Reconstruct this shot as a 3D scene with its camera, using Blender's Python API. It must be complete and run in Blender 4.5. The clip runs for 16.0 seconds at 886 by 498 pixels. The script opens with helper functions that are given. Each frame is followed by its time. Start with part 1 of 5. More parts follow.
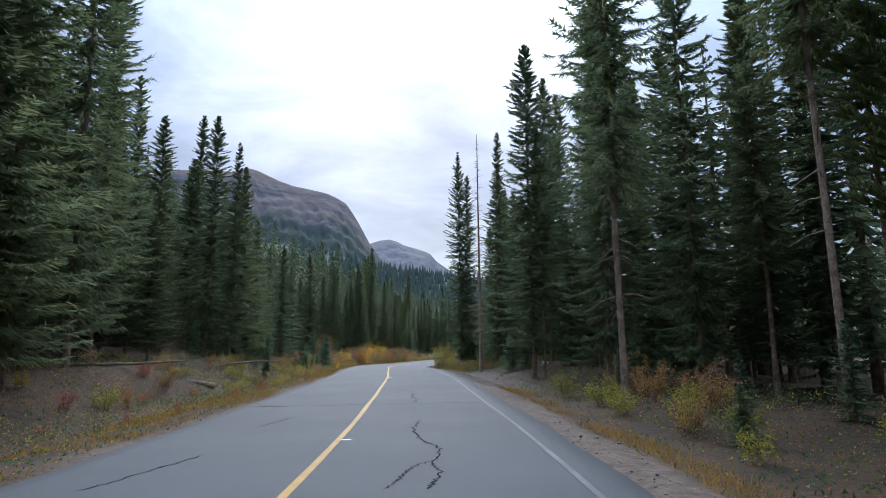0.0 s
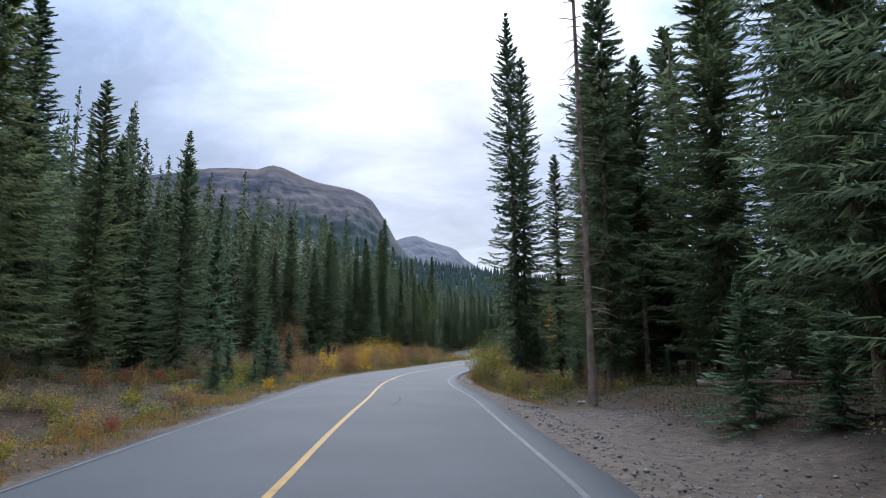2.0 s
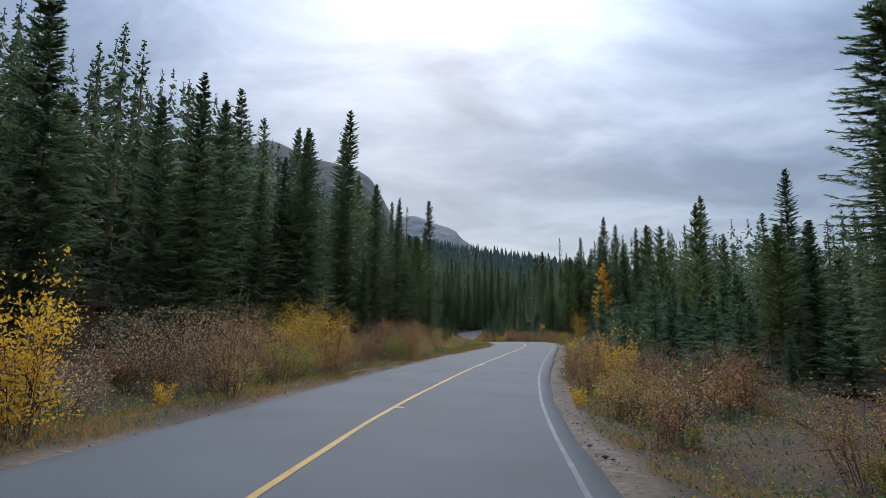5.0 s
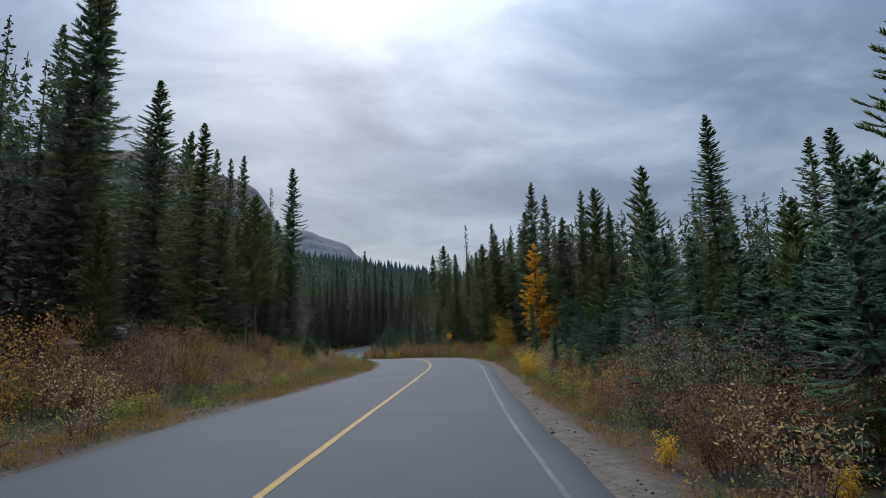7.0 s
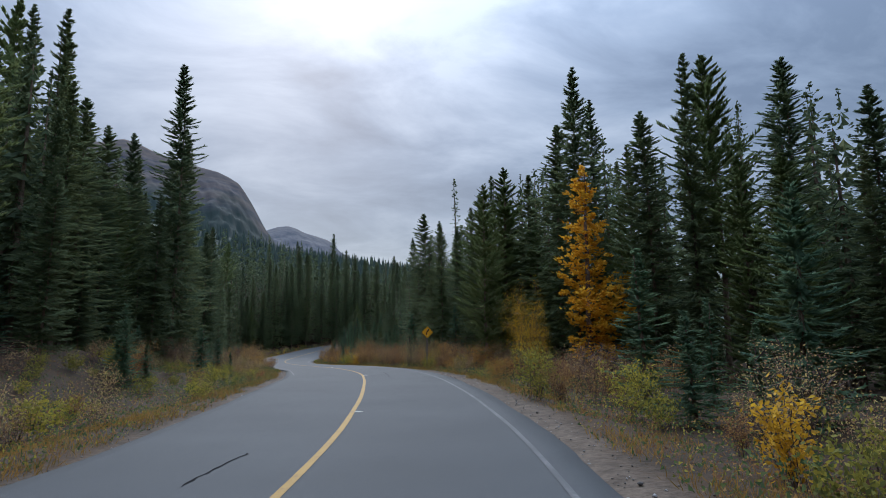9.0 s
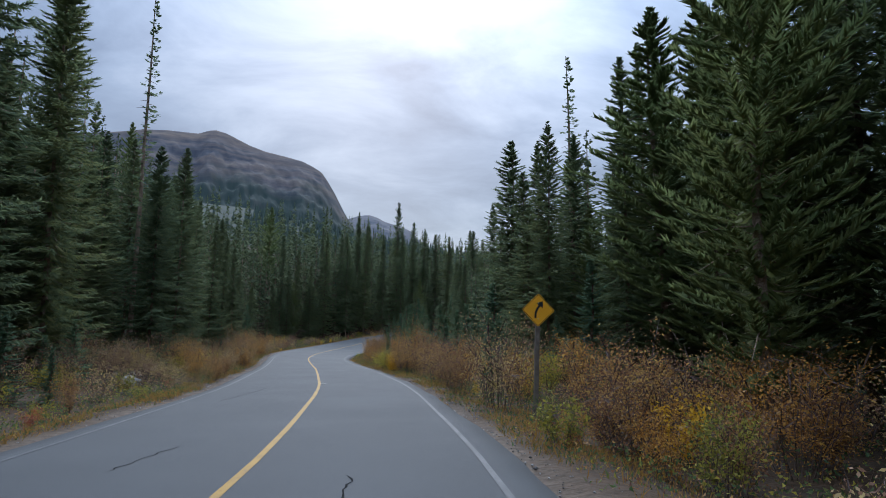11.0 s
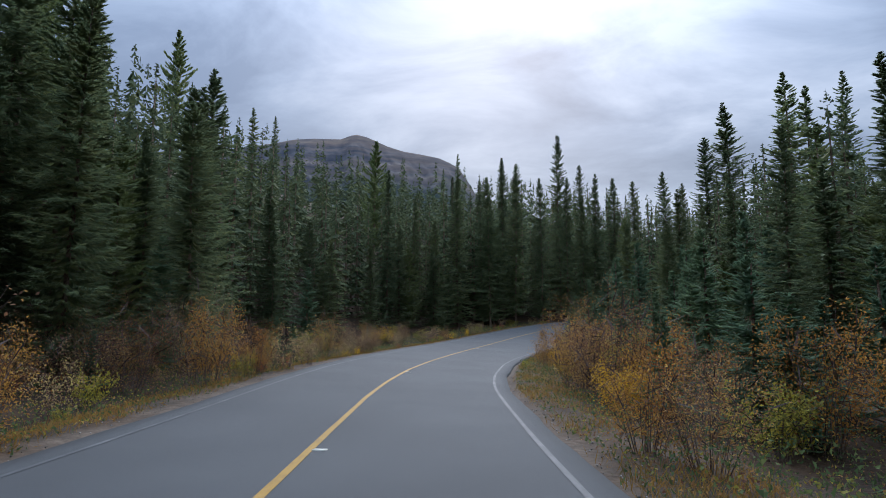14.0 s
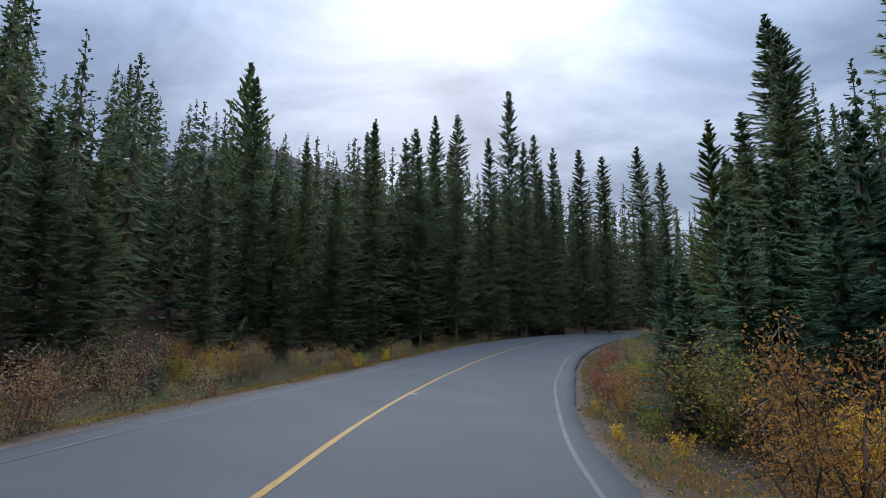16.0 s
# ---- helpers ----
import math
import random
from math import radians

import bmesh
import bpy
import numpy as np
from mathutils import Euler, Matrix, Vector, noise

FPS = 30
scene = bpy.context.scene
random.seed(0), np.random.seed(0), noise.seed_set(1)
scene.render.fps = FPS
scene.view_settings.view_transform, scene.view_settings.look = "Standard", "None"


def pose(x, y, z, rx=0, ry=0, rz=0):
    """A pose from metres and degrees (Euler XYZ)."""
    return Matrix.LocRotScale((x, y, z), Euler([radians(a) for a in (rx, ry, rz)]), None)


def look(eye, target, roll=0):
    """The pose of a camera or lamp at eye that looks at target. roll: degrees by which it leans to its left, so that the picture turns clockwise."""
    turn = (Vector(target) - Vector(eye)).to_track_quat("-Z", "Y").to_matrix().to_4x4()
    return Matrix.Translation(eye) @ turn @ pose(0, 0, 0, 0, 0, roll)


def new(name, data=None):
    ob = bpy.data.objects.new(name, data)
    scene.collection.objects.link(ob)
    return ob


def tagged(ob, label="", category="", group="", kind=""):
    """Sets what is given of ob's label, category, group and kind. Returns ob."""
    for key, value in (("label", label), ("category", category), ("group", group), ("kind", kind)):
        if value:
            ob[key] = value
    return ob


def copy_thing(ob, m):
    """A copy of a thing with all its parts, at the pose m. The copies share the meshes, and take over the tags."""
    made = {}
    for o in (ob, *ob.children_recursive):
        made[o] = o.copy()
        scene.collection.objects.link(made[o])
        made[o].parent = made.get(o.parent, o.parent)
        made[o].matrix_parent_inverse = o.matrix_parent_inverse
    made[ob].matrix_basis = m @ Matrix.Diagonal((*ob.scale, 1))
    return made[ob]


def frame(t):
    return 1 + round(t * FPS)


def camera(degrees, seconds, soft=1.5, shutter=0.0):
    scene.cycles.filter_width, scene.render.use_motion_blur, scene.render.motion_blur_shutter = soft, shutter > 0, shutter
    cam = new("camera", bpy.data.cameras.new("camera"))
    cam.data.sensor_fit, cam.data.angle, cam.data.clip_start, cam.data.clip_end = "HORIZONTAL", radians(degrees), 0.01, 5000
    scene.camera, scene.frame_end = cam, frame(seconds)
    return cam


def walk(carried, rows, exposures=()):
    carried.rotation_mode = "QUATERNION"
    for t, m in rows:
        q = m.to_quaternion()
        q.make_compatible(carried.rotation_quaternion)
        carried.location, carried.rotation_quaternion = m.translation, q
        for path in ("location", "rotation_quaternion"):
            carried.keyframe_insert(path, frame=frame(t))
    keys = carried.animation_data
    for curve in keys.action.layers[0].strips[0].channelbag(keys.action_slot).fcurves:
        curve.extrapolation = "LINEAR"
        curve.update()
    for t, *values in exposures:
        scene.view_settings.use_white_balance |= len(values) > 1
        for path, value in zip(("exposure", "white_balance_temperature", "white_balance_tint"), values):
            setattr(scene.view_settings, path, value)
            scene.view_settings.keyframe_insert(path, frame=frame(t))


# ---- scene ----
# ---- camera ----
cam = camera(72.3, 16.0, soft=0.5)
PATH = [
    (0.0, pose(-0.000, -0.000, 1.550, 99.67, 0.55, 0.09)),
    (0.5, pose(-0.055, 6.786, 1.615, 99.69, 0.57, 0.54)),
    (1.0, pose(-0.313, 13.624, 1.670, 99.66, 0.02, 1.04)),
    (1.5, pose(-0.592, 20.454, 1.750, 99.47, 0.75, 1.92)),
    (2.0, pose(-0.905, 27.279, 1.818, 99.39, 0.62, 2.62)),
    (2.5, pose(-1.471, 34.091, 1.878, 99.37, -0.34, 3.92)),
    (3.0, pose(-2.041, 40.940, 1.925, 98.96, -1.49, 5.52)),
    (5.5, pose(-3.296, 75.280, 1.595, 97.60, 0.37, -0.05)),
    (6.0, pose(-3.045, 81.872, 1.463, 97.89, 1.26, -3.03)),
    (6.5, pose(-2.329, 88.459, 1.404, 98.67, 1.98, -5.60)),
    (7.0, pose(-1.456, 95.052, 1.415, 99.02, 1.56, -7.50)),
    (7.5, pose(-0.378, 101.665, 1.443, 98.90, 1.21, -8.72)),
    (8.0, pose(0.651, 108.393, 1.455, 98.90, 0.46, -9.87)),
    (10.5, pose(5.318, 142.667, 1.861, 98.88, 0.38, -4.65)),
    (11.0, pose(5.624, 149.533, 1.816, 98.01, -0.91, -1.80)),
    (11.5, pose(5.555, 156.381, 1.722, 97.80, -1.45, 2.01)),
    (12.0, pose(4.939, 163.140, 1.608, 97.76, -1.91, 5.99)),
    (12.5, pose(4.078, 169.795, 1.492, 97.52, -1.04, 8.68)),
    (13.0, pose(3.024, 176.331, 1.372, 97.73, -0.90, 10.19)),
    (13.5, pose(1.838, 182.804, 1.230, 97.15, -0.44, 11.01)),
    (14.0, pose(0.399, 189.221, 1.078, 97.35, 0.04, 11.56)),
    (14.5, pose(-1.025, 195.637, 0.988, 98.38, 0.02, 11.60)),
    (15.0, pose(-2.472, 202.015, 0.947, 98.30, -0.21, 9.97)),
    (15.5, pose(-3.441, 208.418, 0.908, 98.39, -0.13, 7.10)),
    (16.0, pose(-3.975, 214.809, 0.911, 99.25, 0.41, 3.78)),
]
EXPOSURES = [(0.0, 0.92, 6100, 14), (3.0, 0.9, 6120, 15), (5.5, 0.42, 6340, 12), (8.0, 0.2, 6290, 12), (10.5, 0.46, 6000, 12), (12.5, 0.5, 6100, 13), (14.5, 0.49, 6200, 14), (16.0, 0.47, 6180, 14)]
walk(cam, PATH, EXPOSURES)

# ---- sky, sun ----
SUN_AZ, SUN_EL = 5.0, 34.0      # degrees left of +y, above the horizon


def link(tree, a, b):
    tree.links.new(a, b)


world = bpy.data.worlds.new("overcast_sky")
scene.world = world
world.use_nodes = True
wt = world.node_tree
wt.nodes.clear()


def wnode(kind, **values):
    n = wt.nodes.new(kind)
    for k, v in values.items():
        if k in n.inputs:
            n.inputs[k].default_value = v
    return n


def wmath(op, a, b=None, clamp=False):
    n = wt.nodes.new("ShaderNodeMath")
    n.operation, n.use_clamp = op, clamp
    for i, v in enumerate((a, b)):
        if v is None:
            continue
        if isinstance(v, (int, float)):
            n.inputs[i].default_value = v
        else:
            link(wt, v, n.inputs[i])
    return n.outputs[0]


coord = wnode("ShaderNodeTexCoord").outputs["Generated"]
sep = wnode("ShaderNodeSeparateXYZ")
link(wt, coord, sep.inputs[0])
height = wmath("ADD", wmath("MAXIMUM", sep.outputs["Z"], 0.0), 0.26)
plane = wnode("ShaderNodeCombineXYZ")
link(wt, wmath("DIVIDE", sep.outputs["X"], height), plane.inputs["X"])
link(wt, wmath("DIVIDE", sep.outputs["Y"], height), plane.inputs["Y"])


def cloud(scale, detail, rough, shift, warp):
    m = wnode("ShaderNodeMapping")
    m.inputs["Location"].default_value = shift
    m.inputs["Rotation"].default_value = (0, 0, 0.5)
    m.inputs["Scale"].default_value = (0.8, 1.25, 1)
    link(wt, plane.outputs[0], m.inputs["Vector"])
    n = wnode("ShaderNodeTexNoise", Scale=scale, Detail=detail, Roughness=rough, Distortion=warp)
    link(wt, m.outputs[0], n.inputs["Vector"])
    return n.outputs["Fac"]


big, small = cloud(0.9, 3.0, 0.5, (3.1, 0.4, 0), 0.25), cloud(2.4, 8.0, 0.58, (0.3, 5.2, 2), 0.4)
cover = wmath("ADD", wmath("MULTIPLY", big, 0.5), wmath("MULTIPLY", small, 0.5))
tones = wnode("ShaderNodeValToRGB")
tones.color_ramp.elements[0].position, tones.color_ramp.elements[1].position = 0.42, 0.59
tones.color_ramp.elements[0].color, tones.color_ramp.elements[1].color = (0.21, 0.28, 0.39, 1), (0.52, 0.61, 0.73, 1)
mid = tones.color_ramp.elements.new(0.5)
mid.color = (0.33, 0.42, 0.55, 1)
link(wt, cover, tones.inputs["Fac"])
sun_way = Vector((-math.sin(radians(SUN_AZ)) * math.cos(radians(SUN_EL)), math.cos(radians(SUN_AZ)) * math.cos(radians(SUN_EL)), math.sin(radians(SUN_EL))))
# the clouds are thinnest, and brightest, a little to the right of the hidden sun
gap_way = look((0, 0, 0), (math.sin(radians(12)), math.cos(radians(12)), math.tan(radians(27)))).to_3x3() @ Vector((0, 0, -1))
dot = wt.nodes.new("ShaderNodeVectorMath")
dot.operation = "DOT_PRODUCT"
link(wt, coord, dot.inputs[0])
dot.inputs[1].default_value = gap_way
glow = wmath("POWER", wmath("MAXIMUM", dot.outputs["Value"], 0.0), 9.0)
gain = wmath("ADD", 0.80, wmath("MULTIPLY", glow, wmath("MULTIPLY", wmath("MAXIMUM", wmath("SUBTRACT", cover, 0.40), 0.0), 0.85)))
# an overcast sky is brightest overhead
gain = wmath("MULTIPLY", gain, wmath("ADD", 0.43, wmath("MULTIPLY", wmath("POWER", wmath("MAXIMUM", sep.outputs["Z"], 0.0), 2.8), 4.8)))
lit = wt.nodes.new("ShaderNodeVectorMath")
lit.operation = "SCALE"
link(wt, tones.outputs["Color"], lit.inputs[0])
link(wt, gain, lit.inputs["Scale"])
blue = wnode("ShaderNodeTexSky")
blue.sky_type, blue.sun_disc = "NISHITA", False
blue.sun_elevation, blue.sun_rotation = radians(SUN_EL), radians(-SUN_AZ)
dim = wt.nodes.new("ShaderNodeVectorMath")
dim.operation = "SCALE"
dim.inputs["Scale"].default_value = 0.02
link(wt, blue.outputs["Color"], dim.inputs[0])
total = wt.nodes.new("ShaderNodeVectorMath")
total.operation = "ADD"
link(wt, lit.outputs["Vector"], total.inputs[0])
link(wt, dim.outputs["Vector"], total.inputs[1])
ground_back = wnode("ShaderNodeBackground", Strength=1.0)
link(wt, total.outputs["Vector"], ground_back.inputs["Color"])
link(wt, ground_back.outputs[0], wnode("ShaderNodeOutputWorld").inputs["Surface"])

sun = new("sun", bpy.data.lights.new("sun", "SUN"))
sun.data.energy, sun.data.angle, sun.data.color = 1.5, radians(30), (1.0, 0.99, 0.97)
sun.matrix_world = look(sun_way * 500, (0, 0, 0))


# ---- materials ----
def material(name, colours, scale=4.0, rough=0.85, bump=0.3, bump_scale=None, by_object=0.0, by_piece=0.0, detail=6.0, fine=0.0, spread=(0.25, 0.75), metal=0.0, thin=0.0, spec=0.3):
    """A surface whose colour runs along a ramp by noise, shifted from object to object and from piece to piece, with a bump."""
    m = bpy.data.materials.new(name)
    m.use_nodes = True
    t = m.node_tree
    b = t.nodes["Principled BSDF"]
    b.inputs["Roughness"].default_value, b.inputs["Metallic"].default_value = rough, metal
    b.inputs["Specular IOR Level"].default_value = spec
    co = t.nodes.new("ShaderNodeTexCoord").outputs["Object"]
    n = t.nodes.new("ShaderNodeTexNoise")
    n.inputs["Scale"].default_value, n.inputs["Detail"].default_value = scale, detail
    t.links.new(co, n.inputs["Vector"])
    fac = n.outputs["Fac"]

    def add(a, other, weight, centre=0.5):
        k = t.nodes.new("ShaderNodeMath")
        k.operation = "MULTIPLY_ADD"
        t.links.new(other, k.inputs[0])
        k.inputs[1].default_value = weight
        k2 = t.nodes.new("ShaderNodeMath")
        k2.operation = "ADD"
        k2.inputs[1].default_value = -weight * centre
        t.links.new(a, k.inputs[2])
        t.links.new(k.outputs[0], k2.inputs[0])
        return k2.outputs[0]

    if fine:
        f = t.nodes.new("ShaderNodeTexNoise")
        f.inputs["Scale"].default_value, f.inputs["Detail"].default_value = fine, 3.0
        t.links.new(co, f.inputs["Vector"])
        fac = add(fac, f.outputs["Fac"], 0.7)
    if by_object:
        fac = add(fac, t.nodes.new("ShaderNodeObjectInfo").outputs["Random"], by_object)
    if by_piece:
        fac = add(fac, t.nodes.new("ShaderNodeNewGeometry").outputs["Random Per Island"], by_piece)
    r = t.nodes.new("ShaderNodeValToRGB")
    e = r.color_ramp.elements
    lo, hi = spread
    for i, c in enumerate(colours):
        p = lo + (hi - lo) * i / max(1, len(colours) - 1)
        el = e[i] if i < 2 else e.new(p)
        el.position, el.color = p, (*c, 1)
    t.links.new(fac, r.inputs["Fac"])
    t.links.new(r.outputs["Color"], b.inputs["Base Color"])
    if bump:
        bn = t.nodes.new("ShaderNodeTexNoise")
        bn.inputs["Scale"].default_value, bn.inputs["Detail"].default_value = bump_scale or scale * 6, 4.0
        t.links.new(co, bn.inputs["Vector"])
        u = t.nodes.new("ShaderNodeBump")
        u.inputs["Strength"].default_value, u.inputs["Distance"].default_value = bump, 0.05
        t.links.new(bn.outputs["Fac"], u.inputs["Height"])
        t.links.new(u.outputs["Normal"], b.inputs["Normal"])
    if thin:
        # light comes through thin leaves
        tr = t.nodes.new("ShaderNodeBsdfTranslucent")
        mx = t.nodes.new("ShaderNodeMixShader")
        mx.inputs["Fac"].default_value = thin
        t.links.new(r.outputs["Color"], tr.inputs["Color"])
        t.links.new(b.outputs[0], mx.inputs[1])
        t.links.new(tr.outputs[0], mx.inputs[2])
        t.links.new(mx.outputs[0], t.nodes["Material Output"].inputs["Surface"])
    m["ramp"] = r.name
    return m


ASPHALT = material("worn_asphalt", [(0.046, 0.0492, 0.0515), (0.060, 0.0635, 0.066), (0.077, 0.081, 0.083)], 0.35, 0.82, 0.25, 120, fine=55.0, spread=(0.1, 0.9))
YELLOW_PAINT = material("yellow_road_paint", [(0.13, 0.10, 0.055), (0.27, 0.15, 0.024), (0.34, 0.19, 0.026)], 3.0, 0.7, 0.1, 90, fine=30.0, spread=(0.15, 0.55))
WHITE_PAINT = material("worn_white_road_paint", [(0.062, 0.066, 0.068), (0.083, 0.087, 0.089), (0.13, 0.13, 0.13)], 1.6, 0.7, 0.1, 90, fine=20.0, spread=(0.3, 0.75))
TAR = material("tar_crack", [(0.010, 0.010, 0.011), (0.02, 0.02, 0.021)], 8, 0.95, 0.1, spec=0.05)
MARKER = material("white_reflector_tab", [(0.40, 0.39, 0.33), (0.52, 0.50, 0.43)], 9, 0.5, 0.0)
GRAVEL = material("grey_gravel", [(0.16, 0.145, 0.13), (0.26, 0.245, 0.225), (0.38, 0.37, 0.35)], 1.2, 0.95, 0.9, 22, fine=30.0, spread=(0.1, 0.9))
STONE = material("gravel_stone", [(0.08, 0.07, 0.062), (0.17, 0.155, 0.14), (0.30, 0.28, 0.26)], 6, 0.9, 0.3, 40, by_piece=0.8)
ROCK = material("lichen_grey_rock", [(0.14, 0.13, 0.12), (0.27, 0.265, 0.25), (0.38, 0.37, 0.34)], 3, 0.9, 0.6, 14, fine=18.0)
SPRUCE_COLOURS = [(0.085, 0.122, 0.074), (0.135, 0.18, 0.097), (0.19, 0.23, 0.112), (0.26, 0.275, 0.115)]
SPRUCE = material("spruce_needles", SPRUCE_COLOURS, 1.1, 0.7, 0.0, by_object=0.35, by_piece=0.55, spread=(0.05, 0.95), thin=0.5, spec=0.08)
# coarse boughs stand for many fine ones; their self-shadow is darkened into the colour
SPRUCE_SELF_SHADED = material("spruce_boughs_far_off", [tuple(0.62 * v for v in c) for c in SPRUCE_COLOURS], 1.1, 0.8, 0.0, by_piece=0.6, spread=(0.05, 0.95), thin=0.3, spec=0.05)
YOUNG = material("young_spruce_needles", [(0.085, 0.145, 0.095), (0.13, 0.205, 0.12), (0.19, 0.27, 0.14)], 0.9, 0.7, 0.0, by_object=0.4, by_piece=0.5, spread=(0.1, 0.9), thin=0.5, spec=0.08)
PINE = material("pine_needles", [(0.10, 0.135, 0.055), (0.16, 0.20, 0.078), (0.23, 0.255, 0.10)], 0.6, 0.7, 0.0, by_object=0.35, by_piece=0.5, spread=(0.05, 0.95), thin=0.5, spec=0.08)
BARK = material("grey_brown_bark", [(0.085, 0.055, 0.04), (0.185, 0.125, 0.09), (0.31, 0.225, 0.165)], 5, 0.95, 0.8, 22, by_object=0.3, fine=24.0)
DEADWOOD = material("weathered_dead_wood", [(0.13, 0.085, 0.06), (0.23, 0.16, 0.115), (0.34, 0.26, 0.20)], 4, 0.9, 0.5, 25)
TWIG = material("shrub_stems", [(0.05, 0.032, 0.027), (0.09, 0.062, 0.053), (0.15, 0.11, 0.095)], 3, 0.9, 0.0, by_piece=0.6)
RUST = material("rust_brown_leaves", [(0.13, 0.065, 0.047), (0.25, 0.13, 0.066), (0.40, 0.23, 0.08), (0.56, 0.37, 0.10)], 0.8, 0.75, 0.0, by_object=0.35, by_piece=0.75, spread=(0.05, 0.95), thin=0.45)
PALE = material("pale_tan_leaves", [(0.13, 0.075, 0.06), (0.29, 0.17, 0.11), (0.45, 0.32, 0.15), (0.60, 0.47, 0.15)], 0.8, 0.75, 0.0, by_object=0.35, by_piece=0.75, spread=(0.05, 0.95), thin=0.45)
GOLD = material("golden_yellow_leaves", [(0.46, 0.25, 0.02), (0.70, 0.41, 0.03), (0.86, 0.57, 0.05)], 0.8, 0.7, 0.0, by_object=0.3, by_piece=0.7, spread=(0.05, 0.95), thin=0.45)
ORANGE = material("orange_tan_leaves", [(0.24, 0.105, 0.033), (0.40, 0.20, 0.045), (0.56, 0.32, 0.07)], 0.8, 0.75, 0.0, by_object=0.3, by_piece=0.75, spread=(0.05, 0.95), thin=0.45)
OLIVE = material("olive_yellow_leaves", [(0.13, 0.135, 0.035), (0.30, 0.27, 0.05), (0.50, 0.41, 0.06)], 0.8, 0.75, 0.0, by_object=0.4, by_piece=0.75, spread=(0.05, 0.95), thin=0.45)
RED = material("red_autumn_leaves", [(0.24, 0.055, 0.035), (0.40, 0.10, 0.055), (0.52, 0.20, 0.08)], 0.8, 0.75, 0.0, by_object=0.3, by_piece=0.7, spread=(0.05, 0.95), thin=0.45)
ASPEN_LEAF = material("golden_aspen_leaves", [(0.58, 0.27, 0.02), (0.76, 0.42, 0.03), (0.85, 0.54, 0.06)], 0.9, 0.75, 0.0, by_piece=0.6, thin=0.45)
GRASS = material("dry_verge_grass", [(0.12, 0.10, 0.03), (0.25, 0.14, 0.036), (0.34, 0.19, 0.045), (0.30, 0.23, 0.09)], 0.35, 0.9, 0.0, by_piece=0.5, spread=(0.1, 0.9), thin=0.45)
HERB = material("low_green_plants", [(0.04, 0.07, 0.03), (0.08, 0.125, 0.05), (0.16, 0.19, 0.065)], 0.5, 0.85, 0.0, by_piece=0.6, spread=(0.1, 0.9), thin=0.45)
SIGN_YELLOW = material("yellow_sign_sheeting", [(0.76, 0.33, 0.012), (0.84, 0.39, 0.016)], 2, 0.45, 0.0)
SIGN_BLACK = material("black_sign_print", [(0.012, 0.012, 0.012), (0.02, 0.02, 0.02)], 5, 0.5, 0.0)
SIGN_BACK = material("bare_aluminium", [(0.5, 0.5, 0.5), (0.6, 0.6, 0.6)], 8, 0.45, 0.1, metal=0.9)
POST_WOOD = material("grey_timber_post", [(0.10, 0.08, 0.06), (0.20, 0.165, 0.13)], 6, 0.9, 0.4, 30)
# the blue in these two rock colours stands in for distance haze
MOUNTAIN = material("banded_mountain_rock", [(0.022, 0.030, 0.044), (0.062, 0.060, 0.070), (0.15, 0.118, 0.10)], 0.006, 0.95, 0.9, 0.02, fine=0.03)
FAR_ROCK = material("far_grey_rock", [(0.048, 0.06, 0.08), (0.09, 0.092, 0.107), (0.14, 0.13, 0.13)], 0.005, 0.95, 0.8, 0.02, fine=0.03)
FAR_WOOD = material("dark_forest_slope", [(0.014, 0.026, 0.022), (0.026, 0.044, 0.034)], 0.02, 0.95, 0.6, 0.2, fine=0.15)

# forest floor, with gravel where the mask says so
FLOOR = material("forest_floor", [(0.016, 0.013, 0.008), (0.036, 0.023, 0.013), (0.066, 0.036, 0.017), (0.034, 0.032, 0.014)], 0.6, 0.95, 0.8, 9, fine=7.0, spread=(0.1, 0.9))
ft = FLOOR.node_tree
ramp = ft.nodes[FLOOR["ramp"]]
gn = ft.nodes.new("ShaderNodeTexNoise")
gn.inputs["Scale"].default_value, gn.inputs["Detail"].default_value = 3.5, 12.0
gn.inputs["Roughness"].default_value = 0.78
ft.links.new(ft.nodes["Texture Coordinate"].outputs["Object"], gn.inputs["Vector"])
gr = ft.nodes.new("ShaderNodeValToRGB")
gr.color_ramp.elements[0].color, gr.color_ramp.elements[1].color = (0.045, 0.031, 0.021, 1), (0.165, 0.122, 0.088, 1)
gr.color_ramp.elements[0].position, gr.color_ramp.elements[1].position = 0.33, 0.68
ft.links.new(gn.outputs["Fac"], gr.inputs["Fac"])
mask = ft.nodes.new("ShaderNodeAttribute")
mask.attribute_name = "gravel"
mixer = ft.nodes.new("ShaderNodeMix")
mixer.data_type = "RGBA"
ft.links.new(mask.outputs["Fac"], mixer.inputs["Factor"])
ft.links.new(ramp.outputs["Color"], mixer.inputs["A"])
ft.links.new(gr.outputs["Color"], mixer.inputs["B"])
ft.links.new(mixer.outputs["Result"], ft.nodes["Principled BSDF"].inputs["Base Color"])

# cliffs with level bands, woods on the foot of the mountain
mt = MOUNTAIN.node_tree
geo = mt.nodes.new("ShaderNodeNewGeometry")
pos = mt.nodes.new("ShaderNodeSeparateXYZ")
mt.links.new(geo.outputs["Position"], pos.inputs[0])
wave = mt.nodes.new("ShaderNodeTexNoise")
wave.inputs["Scale"].default_value, wave.inputs["Detail"].default_value = 1.0, 10.0
wave.inputs["Roughness"].default_value = 0.68
stretch = mt.nodes.new("ShaderNodeMapping")
stretch.inputs["Scale"].default_value = (0.0016, 0.0016, 0.026)
stretch.inputs["Rotation"].default_value = (0.0, 0.09, 0.0)
mt.links.new(geo.outputs["Position"], stretch.inputs["Vector"])
